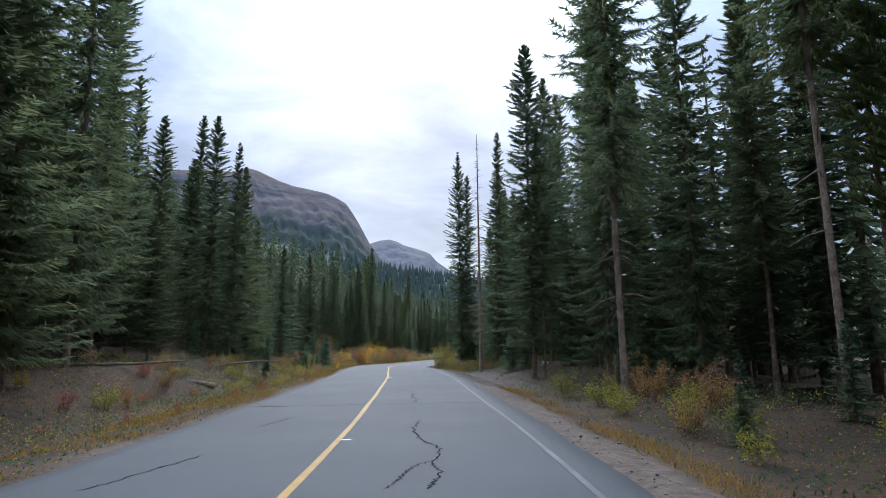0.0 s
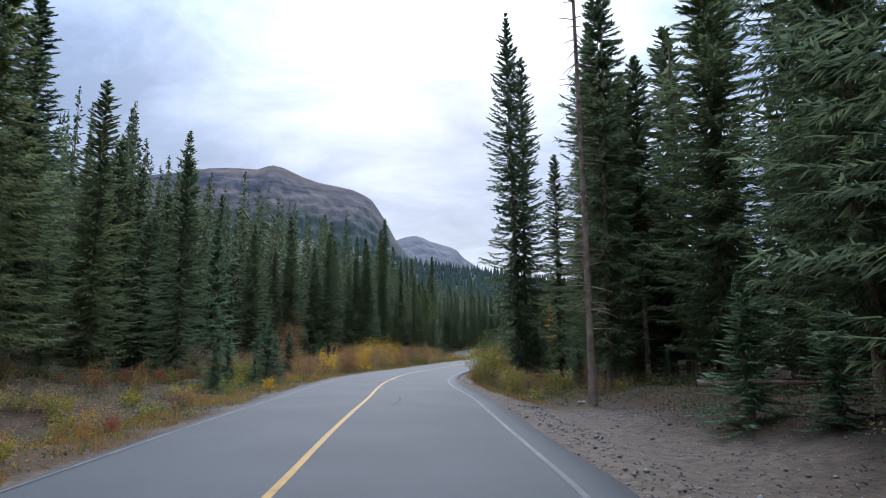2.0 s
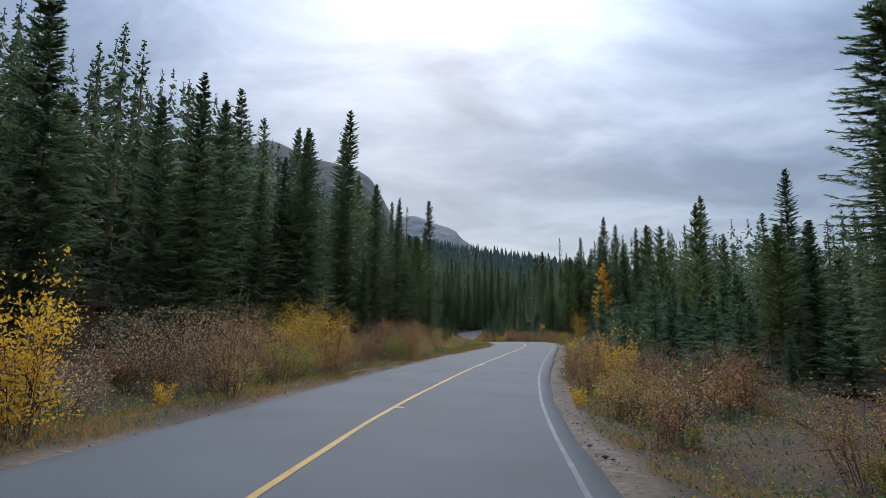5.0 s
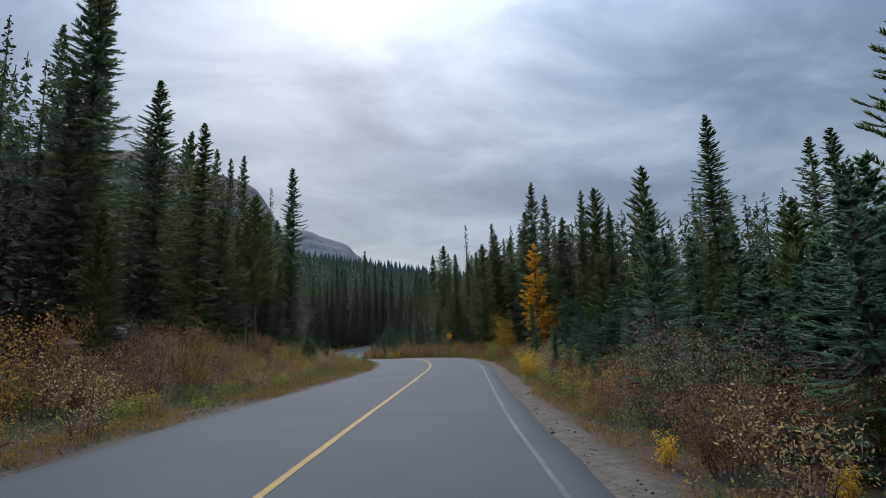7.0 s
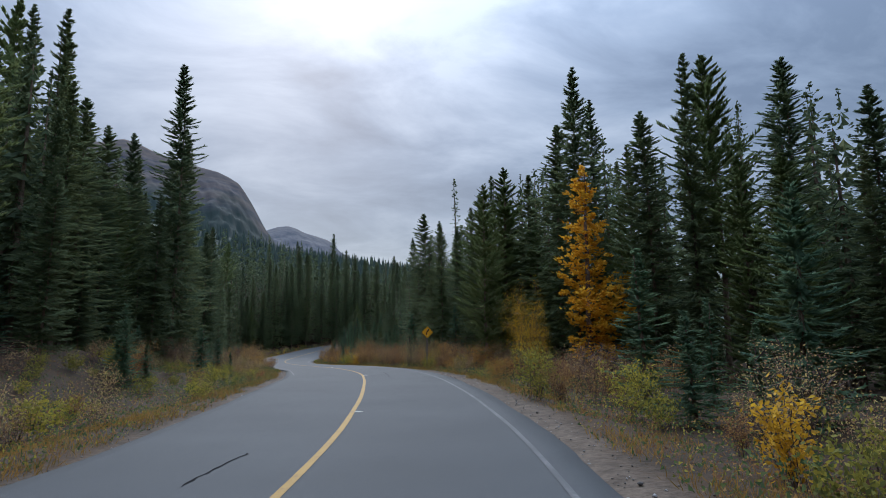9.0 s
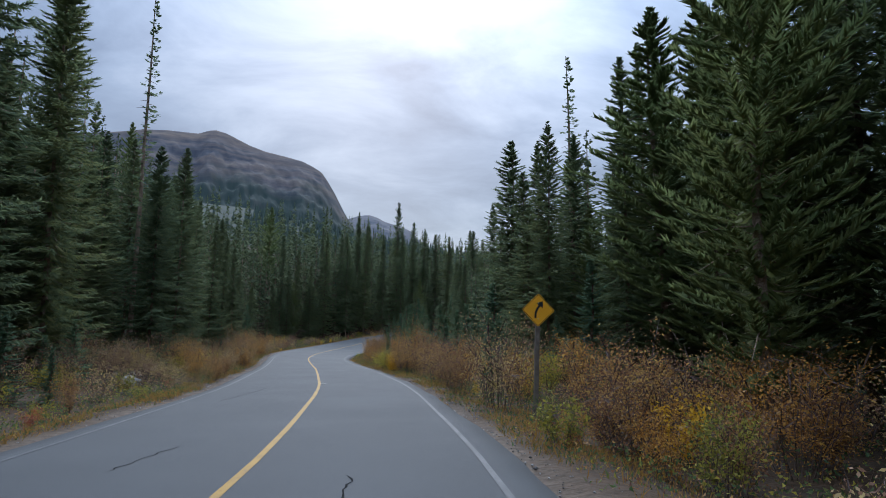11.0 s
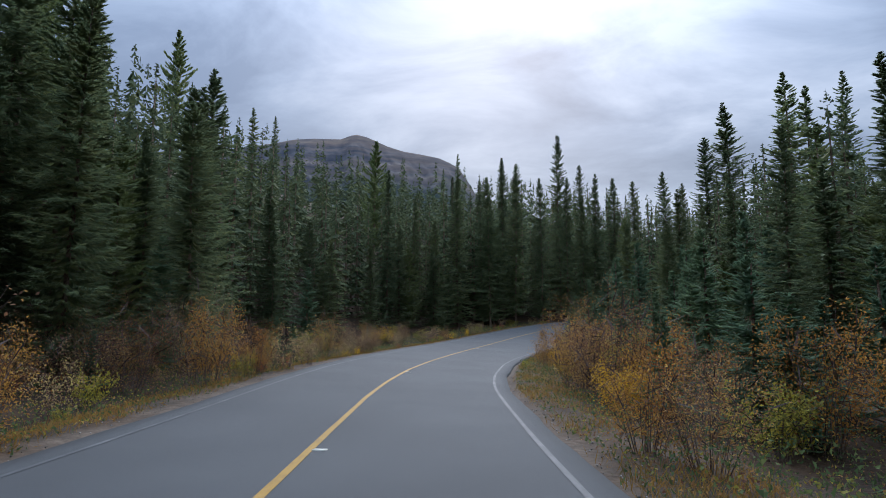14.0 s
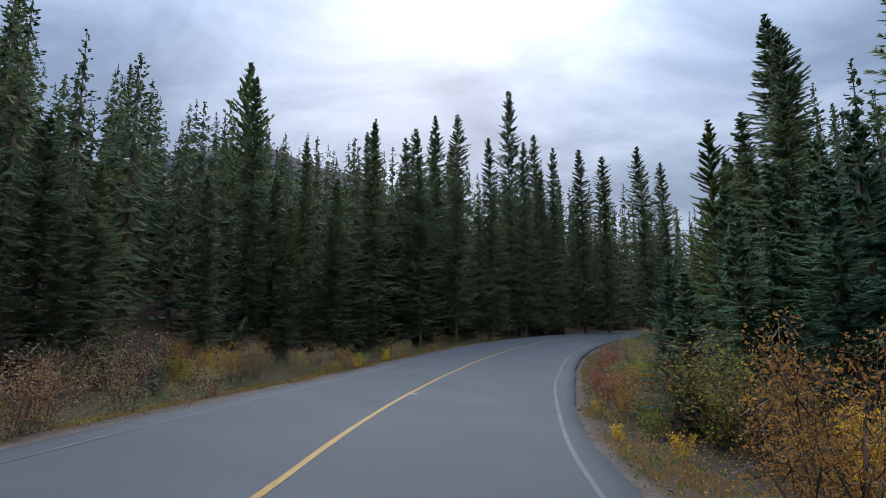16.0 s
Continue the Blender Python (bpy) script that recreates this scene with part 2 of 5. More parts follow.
mt.links.new(stretch.outputs[0], wave.inputs["Vector"])
band = mt.nodes.new("ShaderNodeValToRGB")
band.color_ramp.elements[0].position, band.color_ramp.elements[1].position = 0.41, 0.60
band.color_ramp.elements[0].color, band.color_ramp.elements[1].color = (0.030, 0.036, 0.052, 1), (0.19, 0.135, 0.10, 1)
mt.links.new(wave.outputs["Fac"], band.inputs["Fac"])
mm = mt.nodes.new("ShaderNodeMix")
mm.data_type = "RGBA"
mm.inputs["Factor"].default_value = 0.4
mt.links.new(mt.nodes[MOUNTAIN["ramp"]].outputs["Color"], mm.inputs["A"])
mt.links.new(band.outputs["Color"], mm.inputs["B"])
level = mt.nodes.new("ShaderNodeMapRange")
level.inputs["From Min"].default_value, level.inputs["From Max"].default_value = 400, 520
edge = mt.nodes.new("ShaderNodeTexNoise")
edge.inputs["Scale"].default_value, edge.inputs["Detail"].default_value = 0.006, 6.0
mt.links.new(geo.outputs["Position"], edge.inputs["Vector"])
lift = mt.nodes.new("ShaderNodeMath")
lift.operation = "MULTIPLY_ADD"
lift.inputs[1].default_value = -420
mt.links.new(edge.outputs["Fac"], lift.inputs[0])
lift2 = mt.nodes.new("ShaderNodeMath")
lift2.operation = "ADD"
lift2.inputs[1].default_value = 210
mt.links.new(pos.outputs["Z"], lift.inputs[2])
mt.links.new(lift.outputs[0], lift2.inputs[0])
mt.links.new(lift2.outputs[0], level.inputs["Value"])
mw = mt.nodes.new("ShaderNodeMix")
mw.data_type = "RGBA"
mw.inputs["A"].default_value = (0.02, 0.034, 0.03, 1)
mt.links.new(level.outputs[0], mw.inputs["Factor"])
mt.links.new(mm.outputs["Result"], mw.inputs["B"])
mt.links.new(mw.outputs["Result"], mt.nodes["Principled BSDF"].inputs["Base Color"])

# ---- helpers for meshes ----
rng = np.random.default_rng(7)


def np_mesh(name, verts, faces, mat=None, smooth=False):
    """A mesh from arrays: n x 3 places and m x k corner numbers."""
    verts, faces = np.asarray(verts, np.float32), np.asarray(faces, np.int32)
    me = bpy.data.meshes.new(name)
    me.vertices.add(len(verts))
    me.vertices.foreach_set("co", verts.ravel())
    me.loops.add(faces.size)
    me.loops.foreach_set("vertex_index", faces.ravel())
    me.polygons.add(len(faces))
    me.polygons.foreach_set("loop_start", np.arange(0, faces.size, faces.shape[1], dtype=np.int32))
    if smooth:
        me.polygons.foreach_set("use_smooth", np.ones(len(faces), bool))
    me.update(calc_edges=True)
    if mat:
        me.materials.append(mat)
    return me


def part(name, me, parent, label=""):
    ob = new(name, me)
    ob.parent = parent
    return tagged(ob, label)


def join(pieces):
    """Joins pairs of (verts, faces) of one corner count."""
    vs, fs, n = [], [], 0
    for v, f in pieces:
        vs.append(v)
        fs.append(f + n)
        n += len(v)
    return np.concatenate(vs), np.concatenate(fs)


def tube(points, radii, sides=6):
    """A closed-end tube of quads along points."""
    p = np.asarray(points, float)
    d = np.gradient(p, axis=0)
    d /= np.linalg.norm(d, axis=1, keepdims=True)
    ref = np.where(np.abs(d[:, 2:3]) > 0.9, [[1.0, 0, 0]], [[0, 0, 1.0]])
    a = np.cross(d, ref)
    a /= np.linalg.norm(a, axis=1, keepdims=True)
    b = np.cross(d, a)
    ang = np.arange(sides) * 2 * np.pi / sides
    v = p[:, None] + (a[:, None] * np.cos(ang)[None, :, None] + b[:, None] * np.sin(ang)[None, :, None]) * np.asarray(radii, float)[:, None, None]
    n = len(p)
    i, j = np.meshgrid(np.arange(n - 1), np.arange(sides), indexing="ij")
    k = (j + 1) % sides
    f = np.stack([i * sides + j, i * sides + k, (i + 1) * sides + k, (i + 1) * sides + j], -1).reshape(-1, 4)
    return v.reshape(-1, 3), f


def fbm(x, y, seed=0, octaves=4):
    """Cheap smooth unevenness from sines."""
    out, amp, fr = 0.0, 1.0, 1.0
    for o in range(octaves):
        a = seed * 1.7 + o * 2.3
        out = out + amp * (np.sin(x * fr * 1.0 + a + 1.3 * np.sin(y * fr * 0.7 + a)) * np.cos(y * fr * 1.1 - a + 0.8 * np.sin(x * fr * 0.6)))
        amp, fr = amp * 0.5, fr * 2.1
    return out


# ---- the road's line and the lie of the land ----
CENTRE_Y = [-60, -10, 7, 12, 20, 30, 34, 40, 47.5, 51.4, 55, 59, 63, 72, 82, 89, 97, 108, 115, 120.5, 124.4, 130, 135.5, 143, 150, 155, 159, 166, 171, 176, 185, 188.5, 193.6, 199.5, 205, 210, 215, 221, 227.5, 233, 240, 249, 258, 268, 280, 296, 318]
CENTRE_X = [-1.2, -1.6, -1.75, -1.9, -2.35, -2.87, -3.13, -3.72, -4.26, -4.72, -5.05, -5.3, -5.5, -5.5, -5.0, -4.25, -3.2, -1.4, -0.2, 0.75, 1.45, 2.4, 3.0, 3.45, 3.6, 3.55, 3.25, 2.5, 1.95, 1.1, -0.55, -1.2, -2.3, -3.5, -4.6, -5.45, -6.0, -6.4, -6.5, -6.3, -5.7, -4.3, -2.0, 1.8, 8.0, 19.0, 38.0]
PROFILE_Y = [-60, 0, 20, 41, 49, 57, 66, 75, 88, 108, 125, 143, 156, 170, 183, 196, 208, 222, 232, 240, 249, 258, 268, 320]
PROFILE_Z = [0.0, 0.0, 0.2, 0.36, 0.30, 0.19, 0.09, 0.03, -0.15, -0.1, 0.12, 0.30, 0.17, -0.06, -0.32, -0.56, -0.64, -0.62, -0.55, -0.35, 0.1, 0.7, 1.4, 4.0]


def smooth_line(at, xs, ys, width):
    at = np.asarray(at, float)
    return sum(np.interp(at + k * width, xs, ys) for k in (-1, -0.5, 0, 0.5, 1)) / 5


LY = np.arange(-60, 318, 1.0)
LX = smooth_line(LY, CENTRE_Y, CENTRE_X, 3.0)
TAN = np.stack([np.gradient(LX), np.gradient(LY)], 1)
TAN /= np.linalg.norm(TAN, axis=1, keepdims=True)
LINE = np.stack([LX, LY], 1)


def lateral(x, y):
    """The signed distance from the road's centre line (right positive) and the y of its nearest point."""
    x, y = np.atleast_1d(np.asarray(x, float)), np.atleast_1d(np.asarray(y, float))
    d, s = np.empty(x.shape), np.empty(x.shape)
    for a in range(0, x.size, 4000):
        px, py = x.ravel()[a:a + 4000], y.ravel()[a:a + 4000]
        k = np.argmin((px[:, None] - LX) ** 2 + (py[:, None] - LY) ** 2, axis=1)
        ox, oy = px - LX[k], py - LY[k]
        cross = ox * TAN[k, 1] - oy * TAN[k, 0]
        dist = np.hypot(ox, oy)
        d.ravel()[a:a + 4000] = np.sign(cross) * np.maximum(np.abs(cross), np.where((k == 0) | (k == len(LX) - 1), dist, 0))
        s.ravel()[a:a + 4000] = LY[k] + np.clip(ox * TAN[k, 0] + oy * TAN[k, 1], -1, 1)
    return d, s


def road_z(s):
    return smooth_line(s, PROFILE_Y, PROFILE_Z, 6.0)


def banked(s):
    """The cross fall of the road in its bends: positive where the left side is higher."""
    return smooth_line(s, [40, 65, 108, 128, 150, 180, 194, 212, 275], [0, 0.035, 0.035, 0, -0.02, -0.02, 0, 0.05, 0.05], 5.0)


def right_edge(s):
    """How far the asphalt reaches on the downhill side."""
    return smooth_line(s, [0, 48, 70, 82, 95, 108, 115, 127, 150, 160, 183, 190, 200, 208, 213, 220, 226, 238, 246, 262, 285], [3.95, 3.95, 3.75, 3.75, 3.64, 3.56, 3.42, 3.4, 3.58, 3.66, 3.62, 3.55, 3.56, 3.62, 3.85, 4.1, 4.36, 5.2, 5.3, 4.9, 4.0], 3.0)


def left_edge(s):
    """How far it reaches on the uphill side."""
    return smooth_line(s, [0, 10, 25, 38, 48, 60, 82, 95, 109, 116, 127, 145, 160, 170, 184, 190, 200, 210, 222, 240], [3.4, 3.35, 3.15, 3.1, 3.3, 3.3, 2.95, 3.25, 3.4, 3.15, 3.1, 3.7, 3.84, 3.6, 3.75, 3.5, 3.5, 3.6, 3.88, 3.8], 3.0)


def right_line(s):
    return smooth_line(s, [0, 17, 28, 48, 60, 72, 82, 96, 108, 125, 140, 150, 158, 169, 182, 195, 208, 214, 222, 232, 246, 262, 285], [3.4, 3.36, 3.42, 3.38, 3.2, 3.35, 3.42, 3.2, 2.96, 2.92, 2.95, 3.05, 3.13, 3.28, 3.36, 3.14, 3.2, 3.42, 3.66, 4.35, 4.6, 4.2, 3.4], 3.0)


def left_line(s):
    return smooth_line(s, [28, 47, 56, 70, 158, 176, 184, 196, 208, 222, 240], [3.1, 2.88, 2.75, 2.7, 3.4, 3.31, 3.26, 3.0, 3.07, 3.25, 3.3], 3.0)


def step(a, b, v):
    t = np.clip((v - a) / (b - a), 0, 1)
    return t * t * (3 - 2 * t)


def ground_z(x, y):
    x, y = np.atleast_1d(np.asarray(x, float)), np.atleast_1d(np.asarray(y, float))
    d, s = lateral(x, y)
    a = np.abs(d)
    beyond = a - np.where(d < 0, left_edge(s), right_edge(s))
    z = road_z(s) - 0.13 + 0.075 * step(-0.1, 0.35, beyond)
    z = z + banked(s) * (1.7 - np.clip(d, -4.3, 4.3)) * (1 - step(5, 10, a))
    z = z - 0.28 * step(4.3, 6.0, a) * (1 - 0.8 * step(6.5, 9.5, a))
    rough = step(5.0, 9.0, a)
    z = z + rough * (0.12 * fbm(x * 0.55, y * 0.55, 1) + 0.22 * fbm(x * 0.13, y * 0.13, 2))
    left = d < 0
    bank = 0.9 * step(6, 10.5, a) * (1 - step(45, 70, s)) + 1.5 * step(8, 13, a) * step(118, 126, s) * (1 - step(150, 160, s))
    slope = 0.26 + 0.09 * step(50, 75, s) * (1 - step(125, 160, s)) + 0.22 * step(170, 240, s)
    hill = slope * np.maximum(0, a - 13) * (1 - 0.45 * step(60, 160, a))
    hill = np.where(a > 160, slope * 147 * 0.55, hill)
    hill = hill * (1 - step(300, 430, y)) * (1 - step(60, 300, -y))
    z = z + np.where(left, bank + hill, 0)
    dip = -0.05 * np.clip(a - 7, 0, 60) * step(75, 95, s) * (1 - step(150, 185, s))
    pull = (d > 3.5) & (d < 11)
    flat = step(24, 29, s) * (1 - step(46, 50, s)) * pull
    z = np.where(left, z, z + dip * 1.0)
    z = z + np.where(left, 0, 0.35 * flat * step(7.5, 10.5, a))
    return z


def gravel_mask(x, y):
    d, s = lateral(x, y)
    edge = 0.5 * fbm(np.asarray(x) * 0.8, np.asarray(y) * 0.8, 5, 3)
    wide = np.where(d < 0, left_edge(s) + np.interp(s, [0, 140, 150, 320], [0.12, 0.12, 0.3, 0.3]), right_edge(s) + np.interp(s, [0, 60, 75, 120, 150, 165, 212, 225], [0.75, 0.6, 0.35, 0.55, 0.5, 0.05, 0.05, 0.1]))
    verge = 1 - step(wide, wide + 0.35, np.abs(d) + edge * 0.25)
    yard = step(25, 28, s + edge) * (1 - step(43, 47, s + edge)) * step(3, 4, d) * (1 - step(6.6, 8.4, d + edge))
    return np.maximum(verge, yard)


# one sheet of ground, fine along the road and coarse towards the horizon
def spaced(lo, hi, step_, far, growth=1.22):
    core = list(np.arange(lo, hi + 1e-6, step_))
    out, w, v = [], step_, hi
    while v < far:
        w *= growth
        v += w
        out.append(v)
    back, w, v = [], step_, lo
    while v > -far:
        w *= growth
        v -= w
        back.append(v)
    return np.array(back[::-1] + core + out)


gx, gy = spaced(-30, 32, 0.5, 4200), spaced(-6, 300, 1.0, 4200)
XX, YY = np.meshgrid(gx, gy)
ZZ = ground_z(XX.ravel(), YY.ravel())
nx = len(gx)
i, j = np.meshgrid(np.arange(len(gy) - 1), np.arange(nx - 1), indexing="ij")
quads = np.stack([i * nx + j, i * nx + j + 1, (i + 1) * nx + j + 1, (i + 1) * nx + j], -1).reshape(-1, 4)
me = np_mesh("ground", np.stack([XX.ravel(), YY.ravel(), ZZ], 1), quads, FLOOR, True)
att = me.attributes.new("gravel", "FLOAT", "POINT")
att.data.foreach_set("value", gravel_mask(XX.ravel(), YY.ravel()).astype(np.float32))
ground = tagged(new("ground", me), "forest floor of brown litter, moss and grass with gravel verges", "ground", kind="structure")


def painted(s):
    """How far the centre line strays from the middle."""
    return np.interp(s, [5, 20, 30, 48, 66, 88, 104, 118, 145, 163, 188, 203, 222, 250], [0.04, 0.13, 0.08, 0.06, 0, -0.03, -0.08, 0, 0, 0.14, 0.1, -0.08, 0.12, 0])


def strip(name, offsets, mat, y0, y1, lift, step_=1.0, wobble=0.0, parent=None, label="", seed=1, skirt=0.0):
    """A ribbon along the road between the given sideways offsets (numbers, or functions of the way along)."""
    ys = np.arange(y0, y1 + 1e-6, step_)
    xs = np.interp(ys, LY, LX)
    tx, ty = np.interp(ys, LY, TAN[:, 0]), np.interp(ys, LY, TAN[:, 1])
    z = road_z(ys)
    vs = []
    for n, o in enumerate(offsets):
        w = wobble * fbm(ys * 0.9, ys * 0 + seed + n, seed, 5) if n in (0, len(offsets) - 1) else 0
        off = (o(ys) if callable(o) else o) + w + 0 * ys
        vs.append(np.stack([xs + off * ty, ys - off * tx, z + lift - 0.006 * np.abs(off) + banked(ys) * (1.7 - off)], 1))
    if skirt:
        vs = [vs[0] - (0, 0, skirt)] + vs + [vs[-1] - (0, 0, skirt)]
    k = len(vs)
    v = np.stack(vs, 1).reshape(-1, 3)
    a, b = np.meshgrid(np.arange(len(ys) - 1), np.arange(k - 1), indexing="ij")
    f = np.stack([a * k + b, a * k + b + 1, (a + 1) * k + b + 1, (a + 1) * k + b], -1).reshape(-1, 4)
    me = np_mesh(name, v, f, mat, not skirt)
    return part(name, me, parent, label) if parent else new(name, me)


road = tagged(strip("road", [lambda v: -left_edge(v), lambda v: 0.3 - left_edge(v), -2, 0, 2, lambda v: right_edge(v) - 0.4, right_edge], ASPHALT, -50, 312, 0.0, 0.5, 0.03, skirt=0.16), "two-lane road of worn grey cracked asphalt", "road", kind="structure")
strip("centre_line", [lambda v: painted(v) - 0.052, lambda v: painted(v) + 0.052], YELLOW_PAINT, -50, 312, 0.006, 0.5, 0.006, road, "worn yellow centre line")
strip("edge_line", [lambda v: right_line(v) - 0.04, lambda v: right_line(v) + 0.04], WHITE_PAINT, -50, 312, 0.006, 0.5, 0.006, road, "faded white edge line")
for y0, y1 in ((28, 70), (158, 312)):
    strip("edge_line", [lambda v: -left_line(v) - 0.035, lambda v: 0.035 - left_line(v)], WHITE_PAINT, y0, y1, 0.006, 0.5, 0.006, road, "faded white edge line")


def on_road(s, off, lift=0.0):
    x, tx, ty = np.interp(s, LY, LX), np.interp(s, LY, TAN[:, 0]), np.interp(s, LY, TAN[:, 1])
    return np.array([x + off * ty, s - off * tx, float(road_z(s)) + lift - 0.006 * abs(off) + float(banked(s)) * (1.7 - off)])


def crack(points, width, seed):
    """A jagged dark crack through the given (along, across) places."""
    r = np.random.default_rng(seed)
    p = np.array(points, float)
    t = np.linspace(0, len(p) - 1, 14 * (len(p) - 1) + 1)
    s, o = np.interp(t, np.arange(len(p)), p[:, 0]), np.interp(t, np.arange(len(p)), p[:, 1])
    s, o = s + r.normal(0, 0.035, len(t)), o + r.normal(0, 0.03, len(t))
    w = width * r.uniform(0.35, 1.0, len(t))
    w[0] = w[-1] = 0.002
    d = np.stack([np.gradient(s), np.gradient(o)], 1)
    d /= np.linalg.norm(d, axis=1, keepdims=True)
    v = []
    for k in range(len(t)):
        for side in (-1, 1):
            v.append(on_road(s[k] - side * d[k, 1] * w[k] / 2, o[k] + side * d[k, 0] * w[k] / 2, 0.005))
    f = [[2 * k, 2 * k + 1, 2 * k + 3, 2 * k + 2] for k in range(len(t) - 1)]
    return part("crack", np_mesh("crack", v, f, TAR), road)


for n, (pts, w) in enumerate([([(7.0, 1.55), (7.9, 1.75), (8.6, 1.62), (9.6, 1.8), (10.4, 1.5), (11.6, 1.35), (13.4, 1.42)], 0.035), ([(7.0, 1.1), (7.6, 1.25), (8.2, 1.35), (8.7, 1.6)], 0.025),
        ([(17.6, 1.35), (18.4, 1.45), (19.6, 1.3), (21, 1.35)], 0.04), ([(17.0, -3.1), (16.9, -1.2), (17.1, 0.6), (17.3, 2.2), (17.2, 3.2)], 0.06),
        ([(7.2, -2.3), (8.4, -2.0), (9.4, -1.75)], 0.03), ([(12.6, -1.75), (13.4, -1.55), (14.2, -1.4)], 0.03),
        ([(26.2, 0.65), (27.0, 0.8), (28.1, 1.05)], 0.03), ([(26.6, -2.2), (28.2, -1.9)], 0.03), ([(26, 1.2), (26.7, 1.35)], 0.02),
        ([(149.6, 1.15), (151.2, 1.25), (153.4, 1.3), (155.0, 1.35), (157.0, 1.4)], 0.035), ([(157.6, -1.6), (159.5, -1.3)], 0.03), ([(167, -2.4), (169.5, -2.0), (172, -1.7)], 0.035),
        ([(129, -1.2), (131, -1.0)], 0.05), ([(44, 0.9), (45.2, 1.1), (47.5, 1.0)], 0.025), ([(92, -1.4), (94, -1.2), (97, -1.25)], 0.025)]):
    crack(pts, w, n)

# small white tabs on the centre line
for s in (10.6, 31.6, 52.6, 62.0, 82.6, 101.0, 119.0, 135.5, 152.4, 174.0, 197.0, 211.2, 233.0):
    v, f = [], []
    c = on_road(s, 0.13 + float(painted(s)), 0.012)
    for dx, dy in ((-0.09, -0.06), (0.09, -0.05), (0.10, 0.06), (-0.08, 0.05)):
        v.append(c + (dx, dy, 0))
    for dx, dy in ((-0.09, -0.06), (0.09, -0.05), (0.10, 0.06), (-0.08, 0.05)):
        v.append(c + (dx, dy, -0.014))
    f = [[0, 1, 2, 3], [0, 4, 5, 1], [1, 5, 6, 2], [2, 6, 7, 3], [3, 7, 4, 0]]
    part("reflector_tab", np_mesh("reflector_tab", v, f, MARKER), road, "small white reflector tab")


# ---- mountains and far woods ----
def terrain(name, az, el, far, near, back, mat, label, rough, power, seed, na=240, nr=70, base=0.0):
    """A massif seen under the given skyline (degrees left of +y, degrees up) with its crest at the distance far."""
    order = np.argsort(az)
    az, el = np.array(az, float)[order], np.array(el, float)[order]
    aa = np.linspace(az[0], az[-1], na)
    rr = np.concatenate([np.linspace(near, far, nr), np.linspace(far, back, 14)[1:]])
    A, R = np.meshgrid(aa, rr)
    crest = far * np.tan(np.radians(np.interp(A, az, el)))
    up = np.clip((R - near) / (far - near), 0, 1)
    down = np.clip((R - far) / (back - far), 0, 1)
    wild = A * 1.6 + 1.1 * fbm(A * 0.5, R * 0.004, seed) + 0.4 * fbm(A * 2.0, R * 0.013, seed + 3)
    gully = 0.5 + 0.5 * np.sin(wild)
    # beds of rock, a little tilted: cliffs with ledges between them
    slope = up ** power
    tilt = 0.10 * A + 0.35 * fbm(A * 0.5, R * 0.002, seed + 5, 3)
    bed = slope * 10 + tilt
    part_ = bed - np.floor(bed)
    stepped = (np.floor(bed) + np.clip(part_ * 2.4 - 0.9, 0, 1) - tilt) / 10
    ledge = slope + rough * 0.28 * (stepped - slope) * np.sin(np.pi * np.clip(up, 0, 1)) ** 0.5
    mid_part = np.sin(np.pi * np.clip(up, 0, 1))
    h = crest * ledge * (1 - 0.55 * down)
    h = np.where(up < 1, np.minimum(h, crest), np.minimum(h, crest * (1 - 0.55 * down)))
    h = h - rough * gully * mid_part * crest * 0.035
    h = h + rough * 7 * fbm(A * 5.0, R * 0.03, seed + 2, 5) * mid_part + base
    x, y = -np.sin(np.radians(A)) * R, np.cos(np.radians(A)) * R
    k = len(aa)
    i, j = np.meshgrid(np.arange(len(rr) - 1), np.arange(k - 1), indexing="ij")
    f = np.stack([i * k + j, i * k + j + 1, (i + 1) * k + j + 1, (i + 1) * k + j], -1).reshape(-1, 4)
    ob = new(name, np_mesh(name, np.stack([x.ravel(), y.ravel(), h.ravel()], 1), f, mat, True))
    return tagged(ob, label, "mountain", kind="structure"), (aa, rr, x, y, h)


terrain("mountain", [50, 45, 36, 30, 25.3, 24, 22.2, 19.8, 18.9, 18.4, 17.6, 16.8, 15.6, 14.2, 12.6, 11.04, 10.1, 9.3, 8.7, 8.06, 7.5, 7.0, 6.0, 4.0, 2.0], [9, 11, 13, 14.6, 15.6, 15.95, 16.15, 16.2, 16.55, 16.65, 16.5, 16.2, 15.7, 15.3, 15.05, 14.75, 14.35, 13.9, 13.1, 12.1, 11.1, 10.2, 8.8, 7.0, 5.0], 2450, 1450, 3100, MOUNTAIN, "brown banded rocky mountain with wooded lower slopes", 1.0, 0.9, 1, 300, 110)
terrain("far_mountain", [12, 8, 6.9, 6.0, 5.1, 4.4, 3.7, 2.8, 1.8, 1.2, 0.6, -0.2, -1.2, -3, -6], [8.5, 9.4, 10.2, 10.5, 10.6, 10.4, 10.05, 9.8, 9.5, 9.2, 8.5, 7.95, 7.3, 6.0, 4.0], 3600, 2000, 4300, FAR_ROCK, "distant rocky mountain with haze tinted into its grey", 0.7, 0.9, 4)
wooded, (ra, rr_, rx, ry, rz) = terrain("wooded_ridge", [60, 40, 22, 15, 11, 7, 2.3, -1, -4, -6.3, -12, -25, -45, -70], [8, 9, 10.2, 10.0, 9.4, 8.3, 7.6, 7.1, 6.6, 6.2, 5.4, 4.8, 4.4, 4.0], 1400, 480, 1900, FAR_WOOD, "distant ridge covered in dark spruce forest", 0.35, 1.1, 7)

